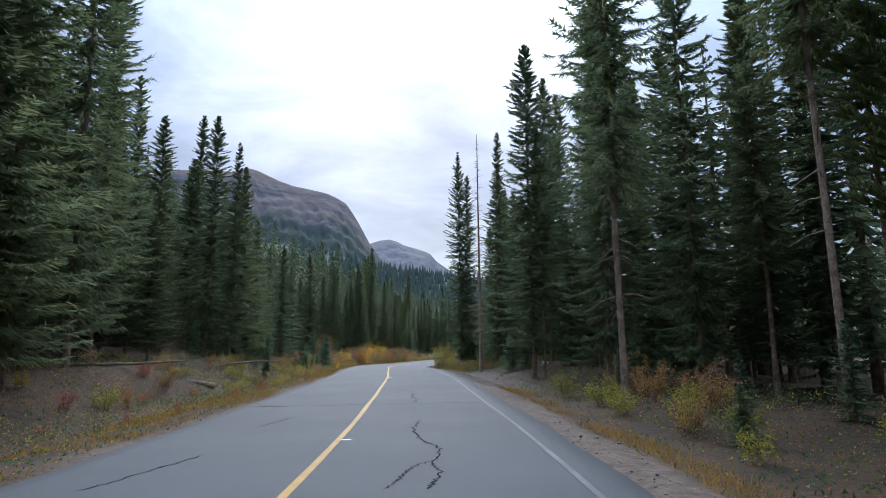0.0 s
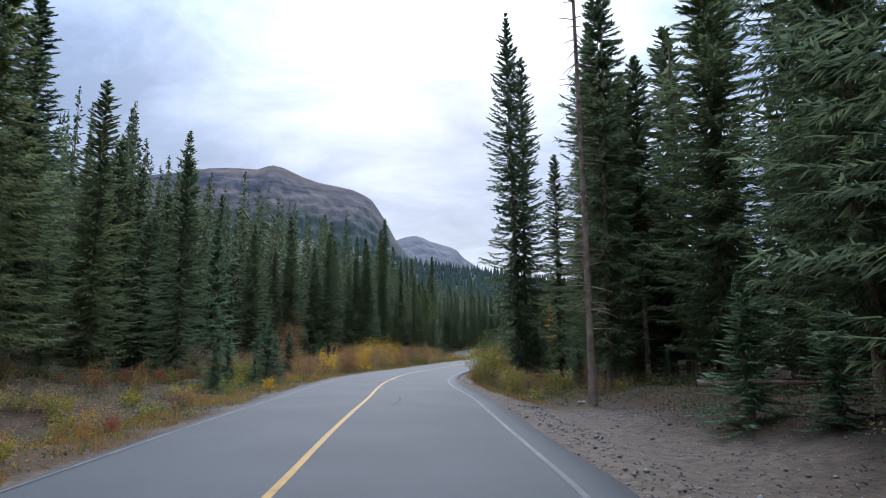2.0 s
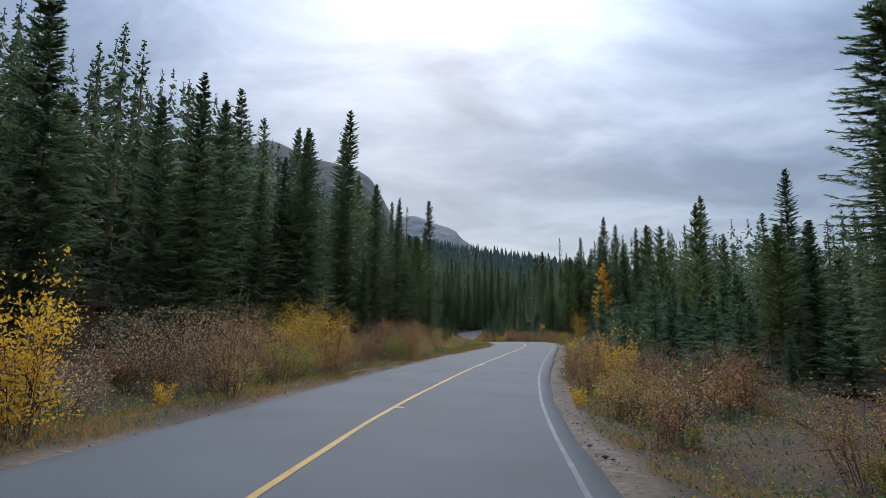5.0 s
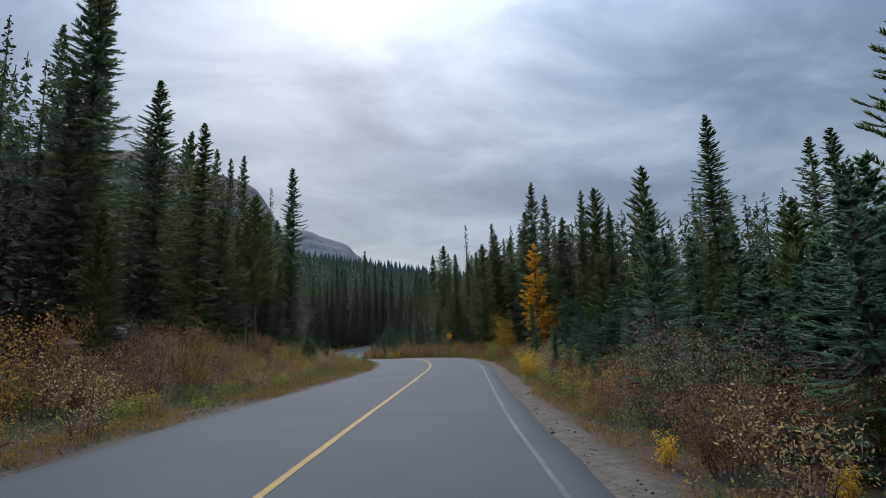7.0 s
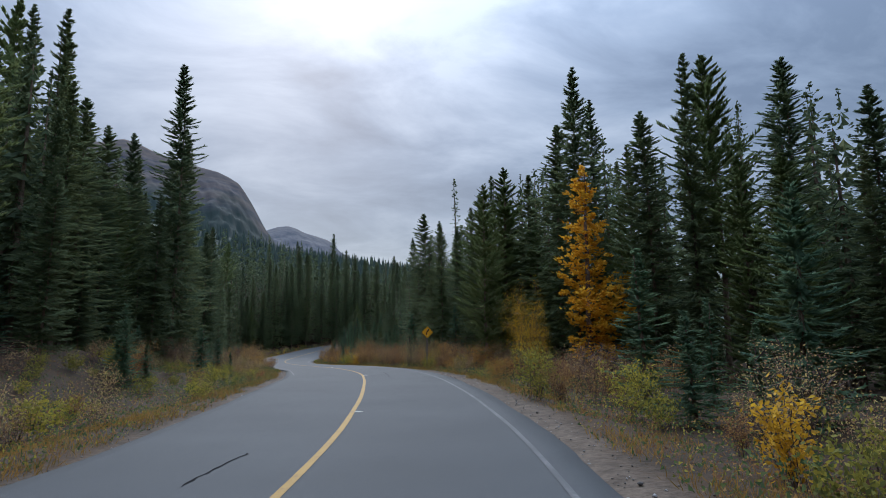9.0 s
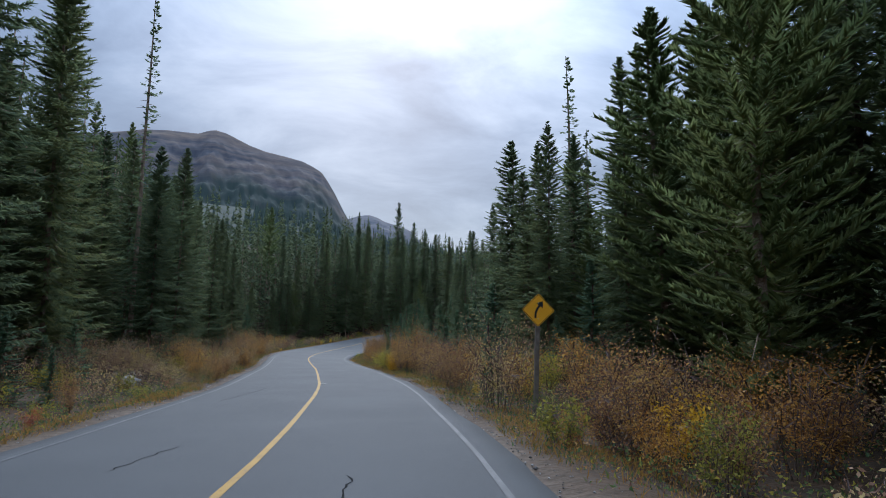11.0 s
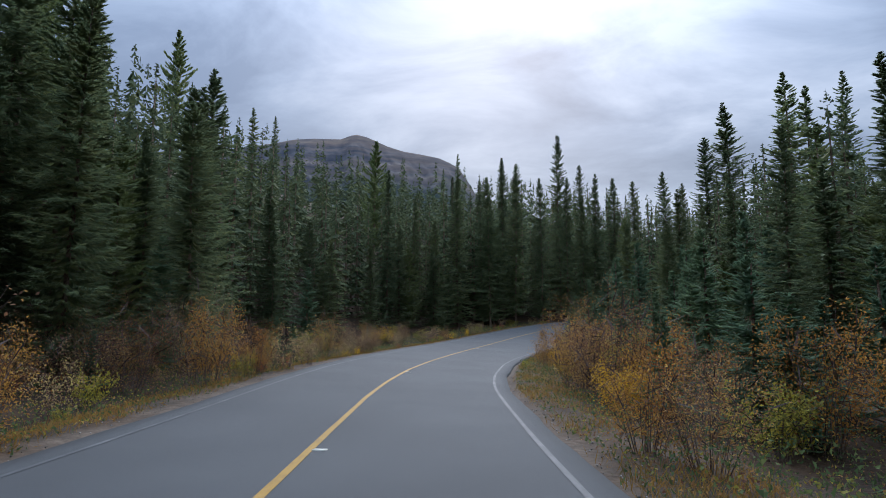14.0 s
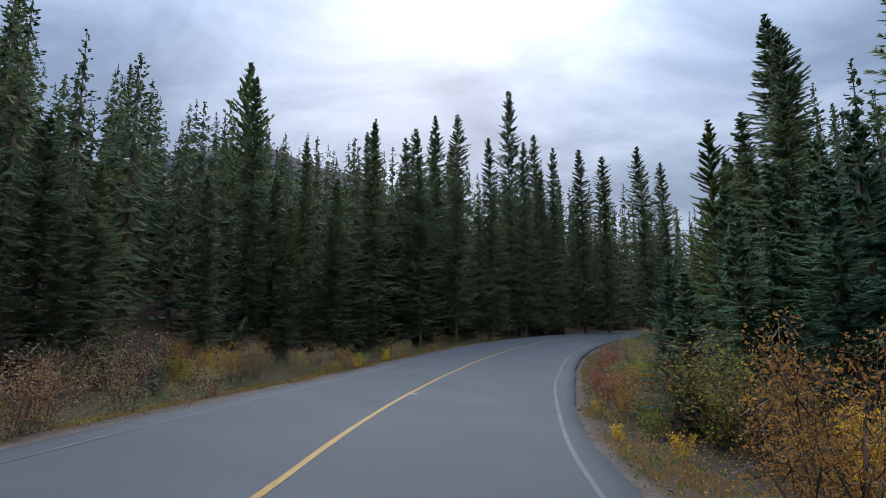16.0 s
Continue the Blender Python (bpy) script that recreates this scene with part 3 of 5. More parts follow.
# ---- trees ----
def sprays(p, way, length, width, sag, r):
    """Pointed needle tufts: arrays of base places and unit ways become slim drooping points."""
    n = len(p)
    side = np.cross(way, r.normal(0, 0.8, (n, 3)) + [0, 0, 0.8])
    side /= np.linalg.norm(side, axis=1, keepdims=True) + 1e-9
    length, width = np.broadcast_to(length, n)[:, None], np.broadcast_to(width, n)[:, None]
    tip = p + way * length
    tip[:, 2] -= (np.broadcast_to(sag, n)) * length[:, 0]
    k = r.uniform(0.1, 0.45, (n, 1))
    v = np.stack([p + side * width / 2, tip, p + way * length * k - side * width / 2], 1).reshape(-1, 3)
    return v, np.arange(3 * n).reshape(-1, 3)


def leaves(p, way, size, r, thin=0.5, slim=False):
    n = len(p)
    side = np.cross(way, r.normal(0, 1, (n, 3)))
    side /= np.linalg.norm(side, axis=1, keepdims=True) + 1e-9
    size = np.broadcast_to(size, n)[:, None]
    m = p + way * size * 0.5
    if slim:
        v = np.stack([p + side * size * thin / 2, p + way * size, p + way * size * 0.3 - side * size * thin / 2], 1).reshape(-1, 3)
        return v, np.arange(3 * n).reshape(-1, 3)
    v = np.stack([p, m + side * size * thin / 2, p + way * size, m - side * size * thin / 2], 1).reshape(-1, 3)
    return v, np.arange(4 * n).reshape(-1, 4)


def crown_shape(kind, s, r):
    """Branch reach, as a part of the widest, at height s of the crown (0 foot, 1 top)."""
    if kind == "spire":
        return 0.97 * (1 - s) ** 0.68 * (0.62 + 0.38 * np.minimum(1, s * 5)) + 0.02
    if kind == "broad":
        return 1.04 * (1 - s) ** 0.78 * (0.72 + 0.28 * np.minimum(1, s * 6)) + 0.012
    if kind == "pine":
        return (1 - s ** 1.9) * (0.5 + 0.5 * np.minimum(1, s * 3)) + 0.05
    if kind == "column":
        return 0.9 * (1 - s ** 2.4) * (0.6 + 0.4 * np.minimum(1, s * 4)) + 0.02
    return (1 - s) ** 0.95 + 0.01


def boughs(seed, H, R, foot, rings, spokes, twigs, kind="spire", slim=0.24, core=16, gap=0.1, hang=0.45, lift=0.0, longest=0.62, heart=0.5, sprigs=False):
    """A spruce crown: whorls of drooping boughs with upturned tips, each a spray of slim side twigs, round a dense heart."""
    r = np.random.default_rng(seed)
    s = np.repeat(1 - (1 - (np.arange(rings) + 0.5) / rings) ** 1.12, spokes)
    n = len(s)
    s = np.clip(s + r.normal(0, 0.55 / rings, n), 0, 0.997)
    az = (np.tile(np.arange(spokes), rings) + np.repeat(r.uniform(0, spokes, rings), spokes)) * 2 * np.pi / spokes + r.normal(0, 0.28, n)
    p1, p2, p3 = r.uniform(0, 6.28, 3)
    lobes = 1 + 0.15 * np.sin(az + p1 + 7 * s) + 0.13 * np.sin(2 * az + p2 - 17 * s) + 0.10 * np.sin(az * 3 + p3 + 41 * s)
    L = R * crown_shape(kind, s, r) * lobes * r.uniform(0.6, 1.22, n)
    L = np.where((r.uniform(0, 1, n) < gap) & (s < 0.9), L * r.uniform(0.35, 0.7, n), L)
    L = np.maximum(L, 0.07 + 0.10 * (1 - s))
    z0 = foot + (H - foot) * s
    rise = lift - 0.42 + (1.05 - lift * 0.6) * s ** 1.7 + r.normal(0, 0.13, n)
    turn_up = 0.24 * (1 - s) + 0.05
    # twigs on alternate sides of every bough, the last one at its tip
    t = (np.arange(twigs) + 1.0) / twigs
    u = np.clip(0.16 + 0.84 * t[None] ** 0.85 + r.normal(0, 0.04, (n, twigs)), 0.12, 1.0)
    u[:, -1] = 1.0
    out = np.stack([np.cos(az), np.sin(az), 0 * az], 1)[:, None]
    cross = np.stack([-np.sin(az), np.cos(az), 0 * az], 1)[:, None]
    Lc = L[:, None]
    p = out * (Lc * u)[..., None] + 0 * cross
    p[..., 2] = z0[:, None] + Lc * (rise[:, None] * u + turn_up[:, None] * u ** 2.5)
    sign = np.where(np.arange(twigs) % 2 == 0, 1.0, -1.0)[None] * np.ones((n, 1))
    fan = r.uniform(0.5, 1.05, (n, twigs)) * sign
    fan[:, -1] = r.normal(0, 0.12, n)
    way = out * np.cos(fan)[..., None] + cross * np.sin(fan)[..., None]
    slope = rise[:, None] + 2.5 * turn_up[:, None] * u ** 1.5 - hang * (1 - s)[:, None] ** 0.6 * r.uniform(-0.25, 1.5, (n, twigs))
    way[..., 2] = np.clip(slope, -1.3, 1.2)
    way /= np.linalg.norm(way, axis=2, keepdims=True)
    ln = (0.10 + 0.46 * Lc * (1.08 - 0.62 * u)) * r.uniform(0.7, 1.3, (n, twigs))
    ln = longest * np.tanh(ln / longest)
    p = p - way * (ln * np.where(np.abs(fan) < 0.4, 0.55, 0.1))[..., None]
    p, way, ln = p.reshape(-1, 3), way.reshape(-1, 3), ln.ravel()
    m = len(ln)
    side = np.cross(way, np.array([0, 0, 1.0]) + r.normal(0, 0.42, (m, 3)))
    side /= np.linalg.norm(side, axis=1, keepdims=True) + 1e-9
    w = (slim * (ln * 0.55 + 0.12) * r.uniform(0.75, 1.3, m))[:, None]
    mid = p + way * (ln * r.uniform(0.22, 0.5, m))[:, None]
    if sprigs:
        v = np.stack([p + side * w, p + way * ln[:, None], p - side * w + way * (ln * 0.12)[:, None]], 1).reshape(-1, 3)
        q, _ = tiers(seed + 5, H * 0.97, R, foot + 0.25, core, 11, kind, heart, 0.0, 0.5)
        k = np.arange(len(q) // 4)[:, None] * 4 + len(v)
        return np.concatenate([v, q]), np.concatenate([np.arange(len(v)).reshape(-1, 3), k + [0, 1, 2], k + [0, 2, 3]])
    V = [np.stack([p, mid + side * w, p + way * ln[:, None], mid - side * w], 1).reshape(-1, 3)]
    # the leader, and the dense heart
    lead = np.array([[0.05, 0, H - 0.75], [0, 0.04, H - 0.3], [0, 0, H + 0.12], [0, -0.04, H - 0.3]])
    V += [lead, lead[:, [1, 0, 2]]]
    if core:
        v, _ = tiers(seed + 5, H * 0.97, R, foot + 0.25, core, 7, kind, heart, 0.0, 0.62)
        V.append(v)
    v = np.concatenate(V)
    return v, np.arange(len(v)).reshape(-1, 4)


def tiers(seed, H, R, foot, rings, spokes, kind, size=1.0, z_up=0.0, thick=0.8):
    """Ragged whorls of broad drooping boughs that fill the body of a crown."""
    r = np.random.default_rng(seed)
    s = (np.arange(rings) + r.uniform(0.1, 0.9, rings)) / rings
    gap = (H - foot) / rings
    V = []
    for k in range(rings):
        n = spokes if s[k] < 0.75 else max(4, spokes - 3)
        a = (np.arange(n) + r.uniform(-0.35, 0.35, n)) * 2 * np.pi / n + r.uniform(0, 6.28)
        L = np.maximum(0.12, size * R * crown_shape(kind, np.full(n, s[k]), r) * r.uniform(0.6, 1.15, n))
        z = foot + (H - foot) * s[k] + r.uniform(-0.3, 0.3, n) * gap
        out = np.stack([np.cos(a), np.sin(a), 0 * a], 1)
        side = np.stack([-np.sin(a), np.cos(a), 0 * a], 1)
        drop = (0.30 - 0.45 * s[k] - z_up) * L + r.uniform(-0.1, 0.12, n)
        w = thick * L * np.pi / n * r.uniform(0.7, 1.2, n) + 0.03 * (thick > 0.3)
        up = np.array([0, 0, 1.0])
        base = np.array([0, 0, 1.0]) * (z + gap * 0.45)[:, None]
        m = out * (L * 0.58)[:, None] + up * (z - drop * 0.35)[:, None]
        tip = out * L[:, None] + up * (z - drop)[:, None]
        V.append(np.stack([base, m + side * w[:, None] - up * 0.08 * L[:, None], tip, m - side * w[:, None] - up * 0.08 * L[:, None]], 1).reshape(-1, 3))
    v = np.concatenate(V)
    return v, np.arange(len(v)).reshape(-1, 4)


def crown(seed, H, R, foot, branches, per, kind="spire", needle=0.45, gap=0.18, leafy=False):
    """Boughs with clumps of leaves, or of needle tufts."""
    r = np.random.default_rng(seed)
    s = np.sort(r.uniform(0, 1, branches))
    az = r.uniform(0, 2 * np.pi, branches)
    lean = 1 + 0.28 * np.cos(az - r.uniform(0, 6.28)) * np.sin(s * 5 + r.uniform(0, 6))
    reach = R * crown_shape(kind, s, r) * r.uniform(0.6, 1.15, branches) * lean
    reach *= np.where(r.uniform(0, 1, branches) < gap, 0.55, 1.0)
    z0 = foot + (H - foot) * s
    rise = 0.75 + 0.5 * s if leafy else (0.55 * s - 0.42) if kind != "pine" else (0.25 + 0.35 * s)
    tips = 0.22 if kind != "pine" else 0.3
    rise = rise + r.normal(0, 0.08, branches)
    V = []
    for k in range(branches):
        L = max(reach[k], 0.18)
        n = int(max(8, per * 0.52, per * L / R))
        out = np.array([np.cos(az[k]), np.sin(az[k]), 0])
        cross = np.array([-out[1], out[0], 0])
        # clumps along the bough, tufts about each clump
        m = max(3, n // 9)
        u = np.clip(0.12 + 0.9 * r.uniform(0, 1, m) ** 0.72, 0.1, 1)
        lat = r.uniform(-1, 1, m) * 0.38 * (1.1 - u) * np.minimum(1, u * 4)
        c = out * (L * u)[:, None] + cross * (L * lat)[:, None]
        c[:, 2] = z0[k] + L * (rise[k] * u - 0.25 * u * (1 - s[k]) + tips * u ** 2 - 0.25 * np.abs(lat)) + r.normal(0, 0.02 + 0.02 * L, m)
        own = r.integers(0, m, n)
        size = needle * min(1.0, 0.5 + 0.35 * L)
        p = c[own] + r.normal(0, 1, (n, 3)) * size * [0.42, 0.42, 0.2]
        way = out * 0.7 + cross * (np.sign(lat[own]) * r.uniform(0, 0.9, n))[:, None] + r.normal(0, 0.42, (n, 3))
        way[:, 2] += rise[k] * 0.5 + tips * u[own] - 0.08
        way /= np.linalg.norm(way, axis=1, keepdims=True)
        V.append((p, way, size * r.uniform(0.65, 1.3, n)))
    p, w, ln = (np.concatenate([v[i] for v in V]) for i in range(3))
    if leafy:
        return leaves(p, w, ln, r, 0.62)
    return sprays(p, w, ln, ln * r.uniform(0.3, 0.5, len(ln)), r.uniform(-0.05, 0.25, len(ln)), r)


def trunk(seed, H, radius, sides=8, stubs=0, bend=0.12, stub_len=0.7, inner=None):
    r = np.random.default_rng(seed)
    z = np.linspace(-0.4, H, 10)
    x = np.cumsum(r.normal(0, bend * 0.4, 10)) * (z > 0.5)
    y = np.cumsum(r.normal(0, bend * 0.4, 10)) * (z > 0.5)
    rad = radius * (1 - np.clip(z / H, 0, 1)) ** 0.8 + 0.012
    rad[0] *= 1.35
    bole, pieces = tube(np.stack([x * 0.5, y * 0.5, z], 1), rad, sides), []
    for _ in range(stubs):
        h = H * r.uniform(0.12, 0.97)
        a, L = r.uniform(0, 6.28), stub_len * r.uniform(0.3, 1.2) * (1.15 - h / H)
        c = np.array([np.interp(h, z, x * 0.5), np.interp(h, z, y * 0.5), h])
        d = np.array([np.cos(a), np.sin(a), r.uniform(-0.45, 0.25)])
        pts = [c, c + d * L * 0.5, c + d * L + (0, 0, -0.12 * L)]
        pieces.append(tube(pts, [0.022, 0.014, 0.004], 3))
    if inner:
        # bare inner twigs; their brown also stands in for shade in the crown's heart
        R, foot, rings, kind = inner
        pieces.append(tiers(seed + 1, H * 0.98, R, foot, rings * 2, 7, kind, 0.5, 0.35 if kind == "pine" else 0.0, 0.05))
    return bole, join(pieces) if pieces else None


def tree(name, label, category, crown_mesh, trunk_mesh, group):
    top = tagged(new(name), label, category, group)
    part("trunk", trunk_mesh[0], top)
    if trunk_mesh[1]:
        tagged(part("dead_branches", trunk_mesh[1], top, "bare dead twigs"), kind="stuff")
    if crown_mesh:
        part("crown", crown_mesh, top)
    return top


def mesh_crown(name, mat, *args, **kw):
    return np_mesh(name, *crown(*args, **kw), mat)


def mesh_boughs(name, mat, *args, **kw):
    return np_mesh(name, *boughs(*args, **kw), mat)


def mesh_trunk(name, mat, *args, **kw):
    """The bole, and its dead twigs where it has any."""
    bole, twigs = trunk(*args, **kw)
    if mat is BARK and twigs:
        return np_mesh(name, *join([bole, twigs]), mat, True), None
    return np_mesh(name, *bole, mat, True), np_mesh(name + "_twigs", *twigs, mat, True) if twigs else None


# the kinds, each 10 m high or so before it is scaled to its place
TALL_FORMS = [(2.1, 1.0, "spire", 0.2), (2.5, 1.4, "broad", 0.15), (1.7, 0.8, "spire", 0.3), (2.3, 1.8, "spire", 0.25), (1.9, 2.2, "broad", 0.35), (1.45, 1.2, "spire", 0.35), (2.0, 0.9, "column", 0.15)]
TALL = [tree("spruce_tree", "tall dark green spruce with drooping layered branches", "spruce tree",
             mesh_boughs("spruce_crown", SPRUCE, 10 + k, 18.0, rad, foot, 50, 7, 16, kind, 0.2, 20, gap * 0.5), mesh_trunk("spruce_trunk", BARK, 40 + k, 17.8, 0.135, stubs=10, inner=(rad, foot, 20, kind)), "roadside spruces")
        for k, (rad, foot, kind, gap) in enumerate(TALL_FORMS)]
BARE_FORMS = [(2.2, 5.5), (2.0, 7.0)]
BARE_FOOT = [tree("spruce_tree", "tall spruce with a bare scaly trunk below the crown", "spruce tree",
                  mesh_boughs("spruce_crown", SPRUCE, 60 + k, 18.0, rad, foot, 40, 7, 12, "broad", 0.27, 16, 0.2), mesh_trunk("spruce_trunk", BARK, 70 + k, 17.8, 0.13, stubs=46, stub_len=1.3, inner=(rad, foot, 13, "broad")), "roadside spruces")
             for k, (rad, foot) in enumerate(BARE_FORMS)]
PINE_FORMS = [(1.7, 1.0), (1.4, 0.6), (1.7, 4.0)]
PINES = [tree("pine_tree", "olive green lodgepole pine with upturned bushy branches", "pine tree",
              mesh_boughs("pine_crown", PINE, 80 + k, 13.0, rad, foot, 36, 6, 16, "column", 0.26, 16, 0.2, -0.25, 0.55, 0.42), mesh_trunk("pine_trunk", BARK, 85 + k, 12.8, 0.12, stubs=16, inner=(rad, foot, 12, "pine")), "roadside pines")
         for k, (rad, foot) in enumerate(PINE_FORMS)]
SMALL = [tree("young_spruce", "young blue-green spruce growing beside the road", "young spruce",
              mesh_boughs("young_crown", YOUNG, 90 + k, 4.0, rad, 0.12, 24, 8, 34, "cone", 0.10, 8, 0.1, 0.2, longest=0.22, heart=0.4, sprigs=True), mesh_trunk("young_trunk", BARK, 95 + k, 3.9, 0.05, 6, inner=(rad, 0.15, 9, "cone")), "young roadside spruces")
         for k, rad in enumerate([1.0, 0.8, 1.15])]
SNAGS = [tree("dead_tree", "dead grey spruce snag with short bare twigs", "dead tree", None,
              mesh_trunk("snag_trunk", DEADWOOD, 100 + k, 18.0, 0.085, stubs=n, stub_len=1.0, bend=0.04), "dead trees") for k, n in enumerate((230, 150))]
THIN = [tree("spruce_tree", "thin half-dead spruce with sparse short branches", "spruce tree",
             mesh_boughs("thin_crown", SPRUCE, 110 + k, 18.0, 0.85, 2.0, 46, 5, 6, "spire", 0.2, 0, 0.35, 0.7), mesh_trunk("thin_trunk", DEADWOOD, 112 + k, 18.2, 0.11, stubs=90, stub_len=0.9), "roadside spruces") for k in range(2)]
ASPENS = [tree("aspen_tree", "golden yellow aspen in full autumn leaf beside dark spruces", "aspen tree",
               mesh_crown("aspen_crown", ASPEN_LEAF, 120, 9.0, 1.25, 0.5, 150, 130, "spire", gap=0.2, needle=0.15, leafy=True), mesh_trunk("aspen_trunk", BARK, 121, 8.8, 0.085, stubs=8), "aspens")]
HEIGHT = {"spruce_tree": 18.0, "pine_tree": 13.0, "young_spruce": 4.0, "dead_tree": 18.0, "aspen_tree": 9.0}
used = {}
# finer crowns of the same build for the trees nearest to the road
FINE = {}
FINE_FORMS = [(TALL[k], *TALL_FORMS[k][:3], SPRUCE, 18) for k in range(7)] + [(BARE_FOOT[k], *BARE_FORMS[k], "broad", SPRUCE, 18) for k in (0, 1)] + [(PINES[k], *PINE_FORMS[k], "pine", PINE, 13) for k in (0, 1, 2)]
for k, (kind, rad, foot, shape, mat, H_) in enumerate(FINE_FORMS):
    FINE[kind] = tree(kind.name.split(".")[0], kind["label"], kind["category"], mesh_boughs("fine_crown", mat, 150 + k, H_, rad, foot, 40, 7, 80, "column", 0.10, 22, 0.15, -0.25, 0.55, 0.30, 0.30, True) if mat is PINE else mesh_boughs("fine_crown", mat, 150 + k, H_, rad, foot, 66 if foot < 4 else 52, 8, 72, shape, 0.095, 26, 0.12, 0.6, longest=0.30, heart=0.30, sprigs=True),
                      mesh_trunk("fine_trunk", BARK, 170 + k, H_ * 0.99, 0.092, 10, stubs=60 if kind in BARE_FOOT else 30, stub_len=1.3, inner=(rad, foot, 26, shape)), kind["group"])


def plant(kind, x, y, top=None, tall=None, wide=1.0, turn=None):
    """Sets a copy of a tree on the ground, up to a given top (world z) or height."""
    z = float(ground_z(x, y)[0]) - 0.05
    if kind in FINE and (abs(float(lateral(x, y)[0][0])) < 19 or (2 < x < 15 and 155 < y < 206)):
        kind = FINE[kind]
    full = HEIGHT[kind.name.split(".")[0]]
    h = (top - z) if top is not None else tall
    k = h / full
    w = 1.2 * wide * (k ** 0.75)
    m = Matrix.LocRotScale((x, y, z), Euler((rng.normal(0, 0.012), rng.normal(0, 0.012), rng.uniform(0, 6.28) if turn is None else turn)), (w, w, k))
    if kind not in used:
        used[kind] = kind
        kind.matrix_basis = m
        return kind
    return copy_thing(kind, m @ Matrix.Diagonal([1 / v for v in kind.scale] + [1]))


SPOTS = []      # (x, y) of the trees set one by one


def set_tree(kind, x, y, top, wide=1.0):
    SPOTS.append((x, y))
    plant(kind, x, y, top=top, wide=wide)


T, B, P, Q = TALL, BARE_FOOT, PINES, THIN
# kind, place, world height of the top, breadth: uphill side, then downhill side
UPHILL_START = [(T[1], -12.6, 129.1, 16.5, 1.0), (T[0], -16.0, 41.0, 18.3, 0.9), (T[1], -14.5, 43.3, 15.1, 0.95), (T[0], -15.5, 50.0, 12.8, 0.9), (T[1], -15.0, 56.0, 11.6, 0.9)]
UPHILL_FIRST = [(T[1], -10.2, 9.0, 20, 0.8), (T[0], -11.5, 16.0, 21, 0.8), (T[1], -13.2, 21.5, 22, 0.75), (T[4], -17.5, 22.0, 23, 0.9), (T[3], -15.6, 27.0, 21.5, 0.75),
    (T[0], -16.6, 32.0, 17, 0.75), (T[0], -18.0, 38, 17.1, 1.0), (T[5], -13.5, 38.5, 15.4, 0.8), (T[4], -15.5, 46, 14.6, 0.9), (T[2], -19.5, 46.7, 20.6, 0.9),
    (Q[1], -36, 80.5, 25.2, 1.0), (T[1], -40, 94, 30.3, 0.9), (Q[0], -41.1, 96, 32.2, 1.0), (T[0], -38.6, 105, 31.7, 1.0), (T[1], -20.5, 113.0, 20.2, 1.0),
    (T[4], -16.6, 117.5, 18.5, 1.15), (T[5], -18.5, 121.0, 19.5, 1.0), (T[0], -15.3, 126.5, 23.5, 0.95), (T[2], -16.5, 130.0, 22.3, 1.0)]
UPHILL_SECOND = [(T[5], -20.3, 136.6, 13.6, 1.0), (T[0], -28.4, 139.8, 27.7, 0.9), (T[4], -25.6, 144.4, 27.9, 0.9), (T[5], -14.6, 156.5, 20.6, 0.8), (T[5], -13.7, 158.6, 21.5, 0.9),
    (T[1], -24.7, 164, 25.2, 1.1), (P[2], -21.7, 169.3, 27.8, 0.9), (T[0], -9.9, 169.6, 23.4, 0.95), (T[4], -19.3, 171.7, 26.7, 0.9), (T[0], -10.8, 176.5, 20, 0.9),
    (T[1], -12.6, 178.5, 19, 0.9), (T[1], -11.8, 189.0, 13.8, 1.0), (T[1], -12.5, 194.5, 15.4, 1.0), (T[0], -13.8, 198.5, 15.2, 0.95), (T[2], -23.9, 202.9, 22, 0.9),
    (T[2], -13.2, 203.5, 11.5, 0.9), (T[0], -15.5, 205.5, 13.8, 0.9), (T[3], -12.6, 208.5, 9.8, 0.9), (T[2], -17.5, 209.0, 15, 1.0)]
UPHILL_THIRD = [(T[0], -14.7, 211.5, 11.2, 0.9), (P[2], -26.0, 214, 20.4, 0.8), (T[1], -16.5, 215.0, 13.8, 0.9), (T[0], -34.4, 221.4, 24.9, 1.0), (T[4], -33, 248.4, 25.1, 0.9),
    (T[2], -18.1, 250.3, 17.7, 0.8), (P[2], -45, 251, 36.8, 0.8), (P[2], -23.4, 261.9, 24.8, 0.8), (T[0], -13.0, 264.0, 20, 0.9), (T[1], -9.5, 268.5, 21, 0.9),
    (T[2], -11.0, 272.0, 21.4, 0.9), (T[5], -15.2, 273.4, 22.5, 0.9), (T[4], -8.8, 280, 26.8, 0.9), (T[5], -17.8, 292.0, 31.4, 0.8), (T[4], -54, 294, 41.7, 0.9),
    (T[4], -11.0, 298.2, 31.6, 0.85), (Q[1], -14.7, 302.8, 27.9, 1.0)]
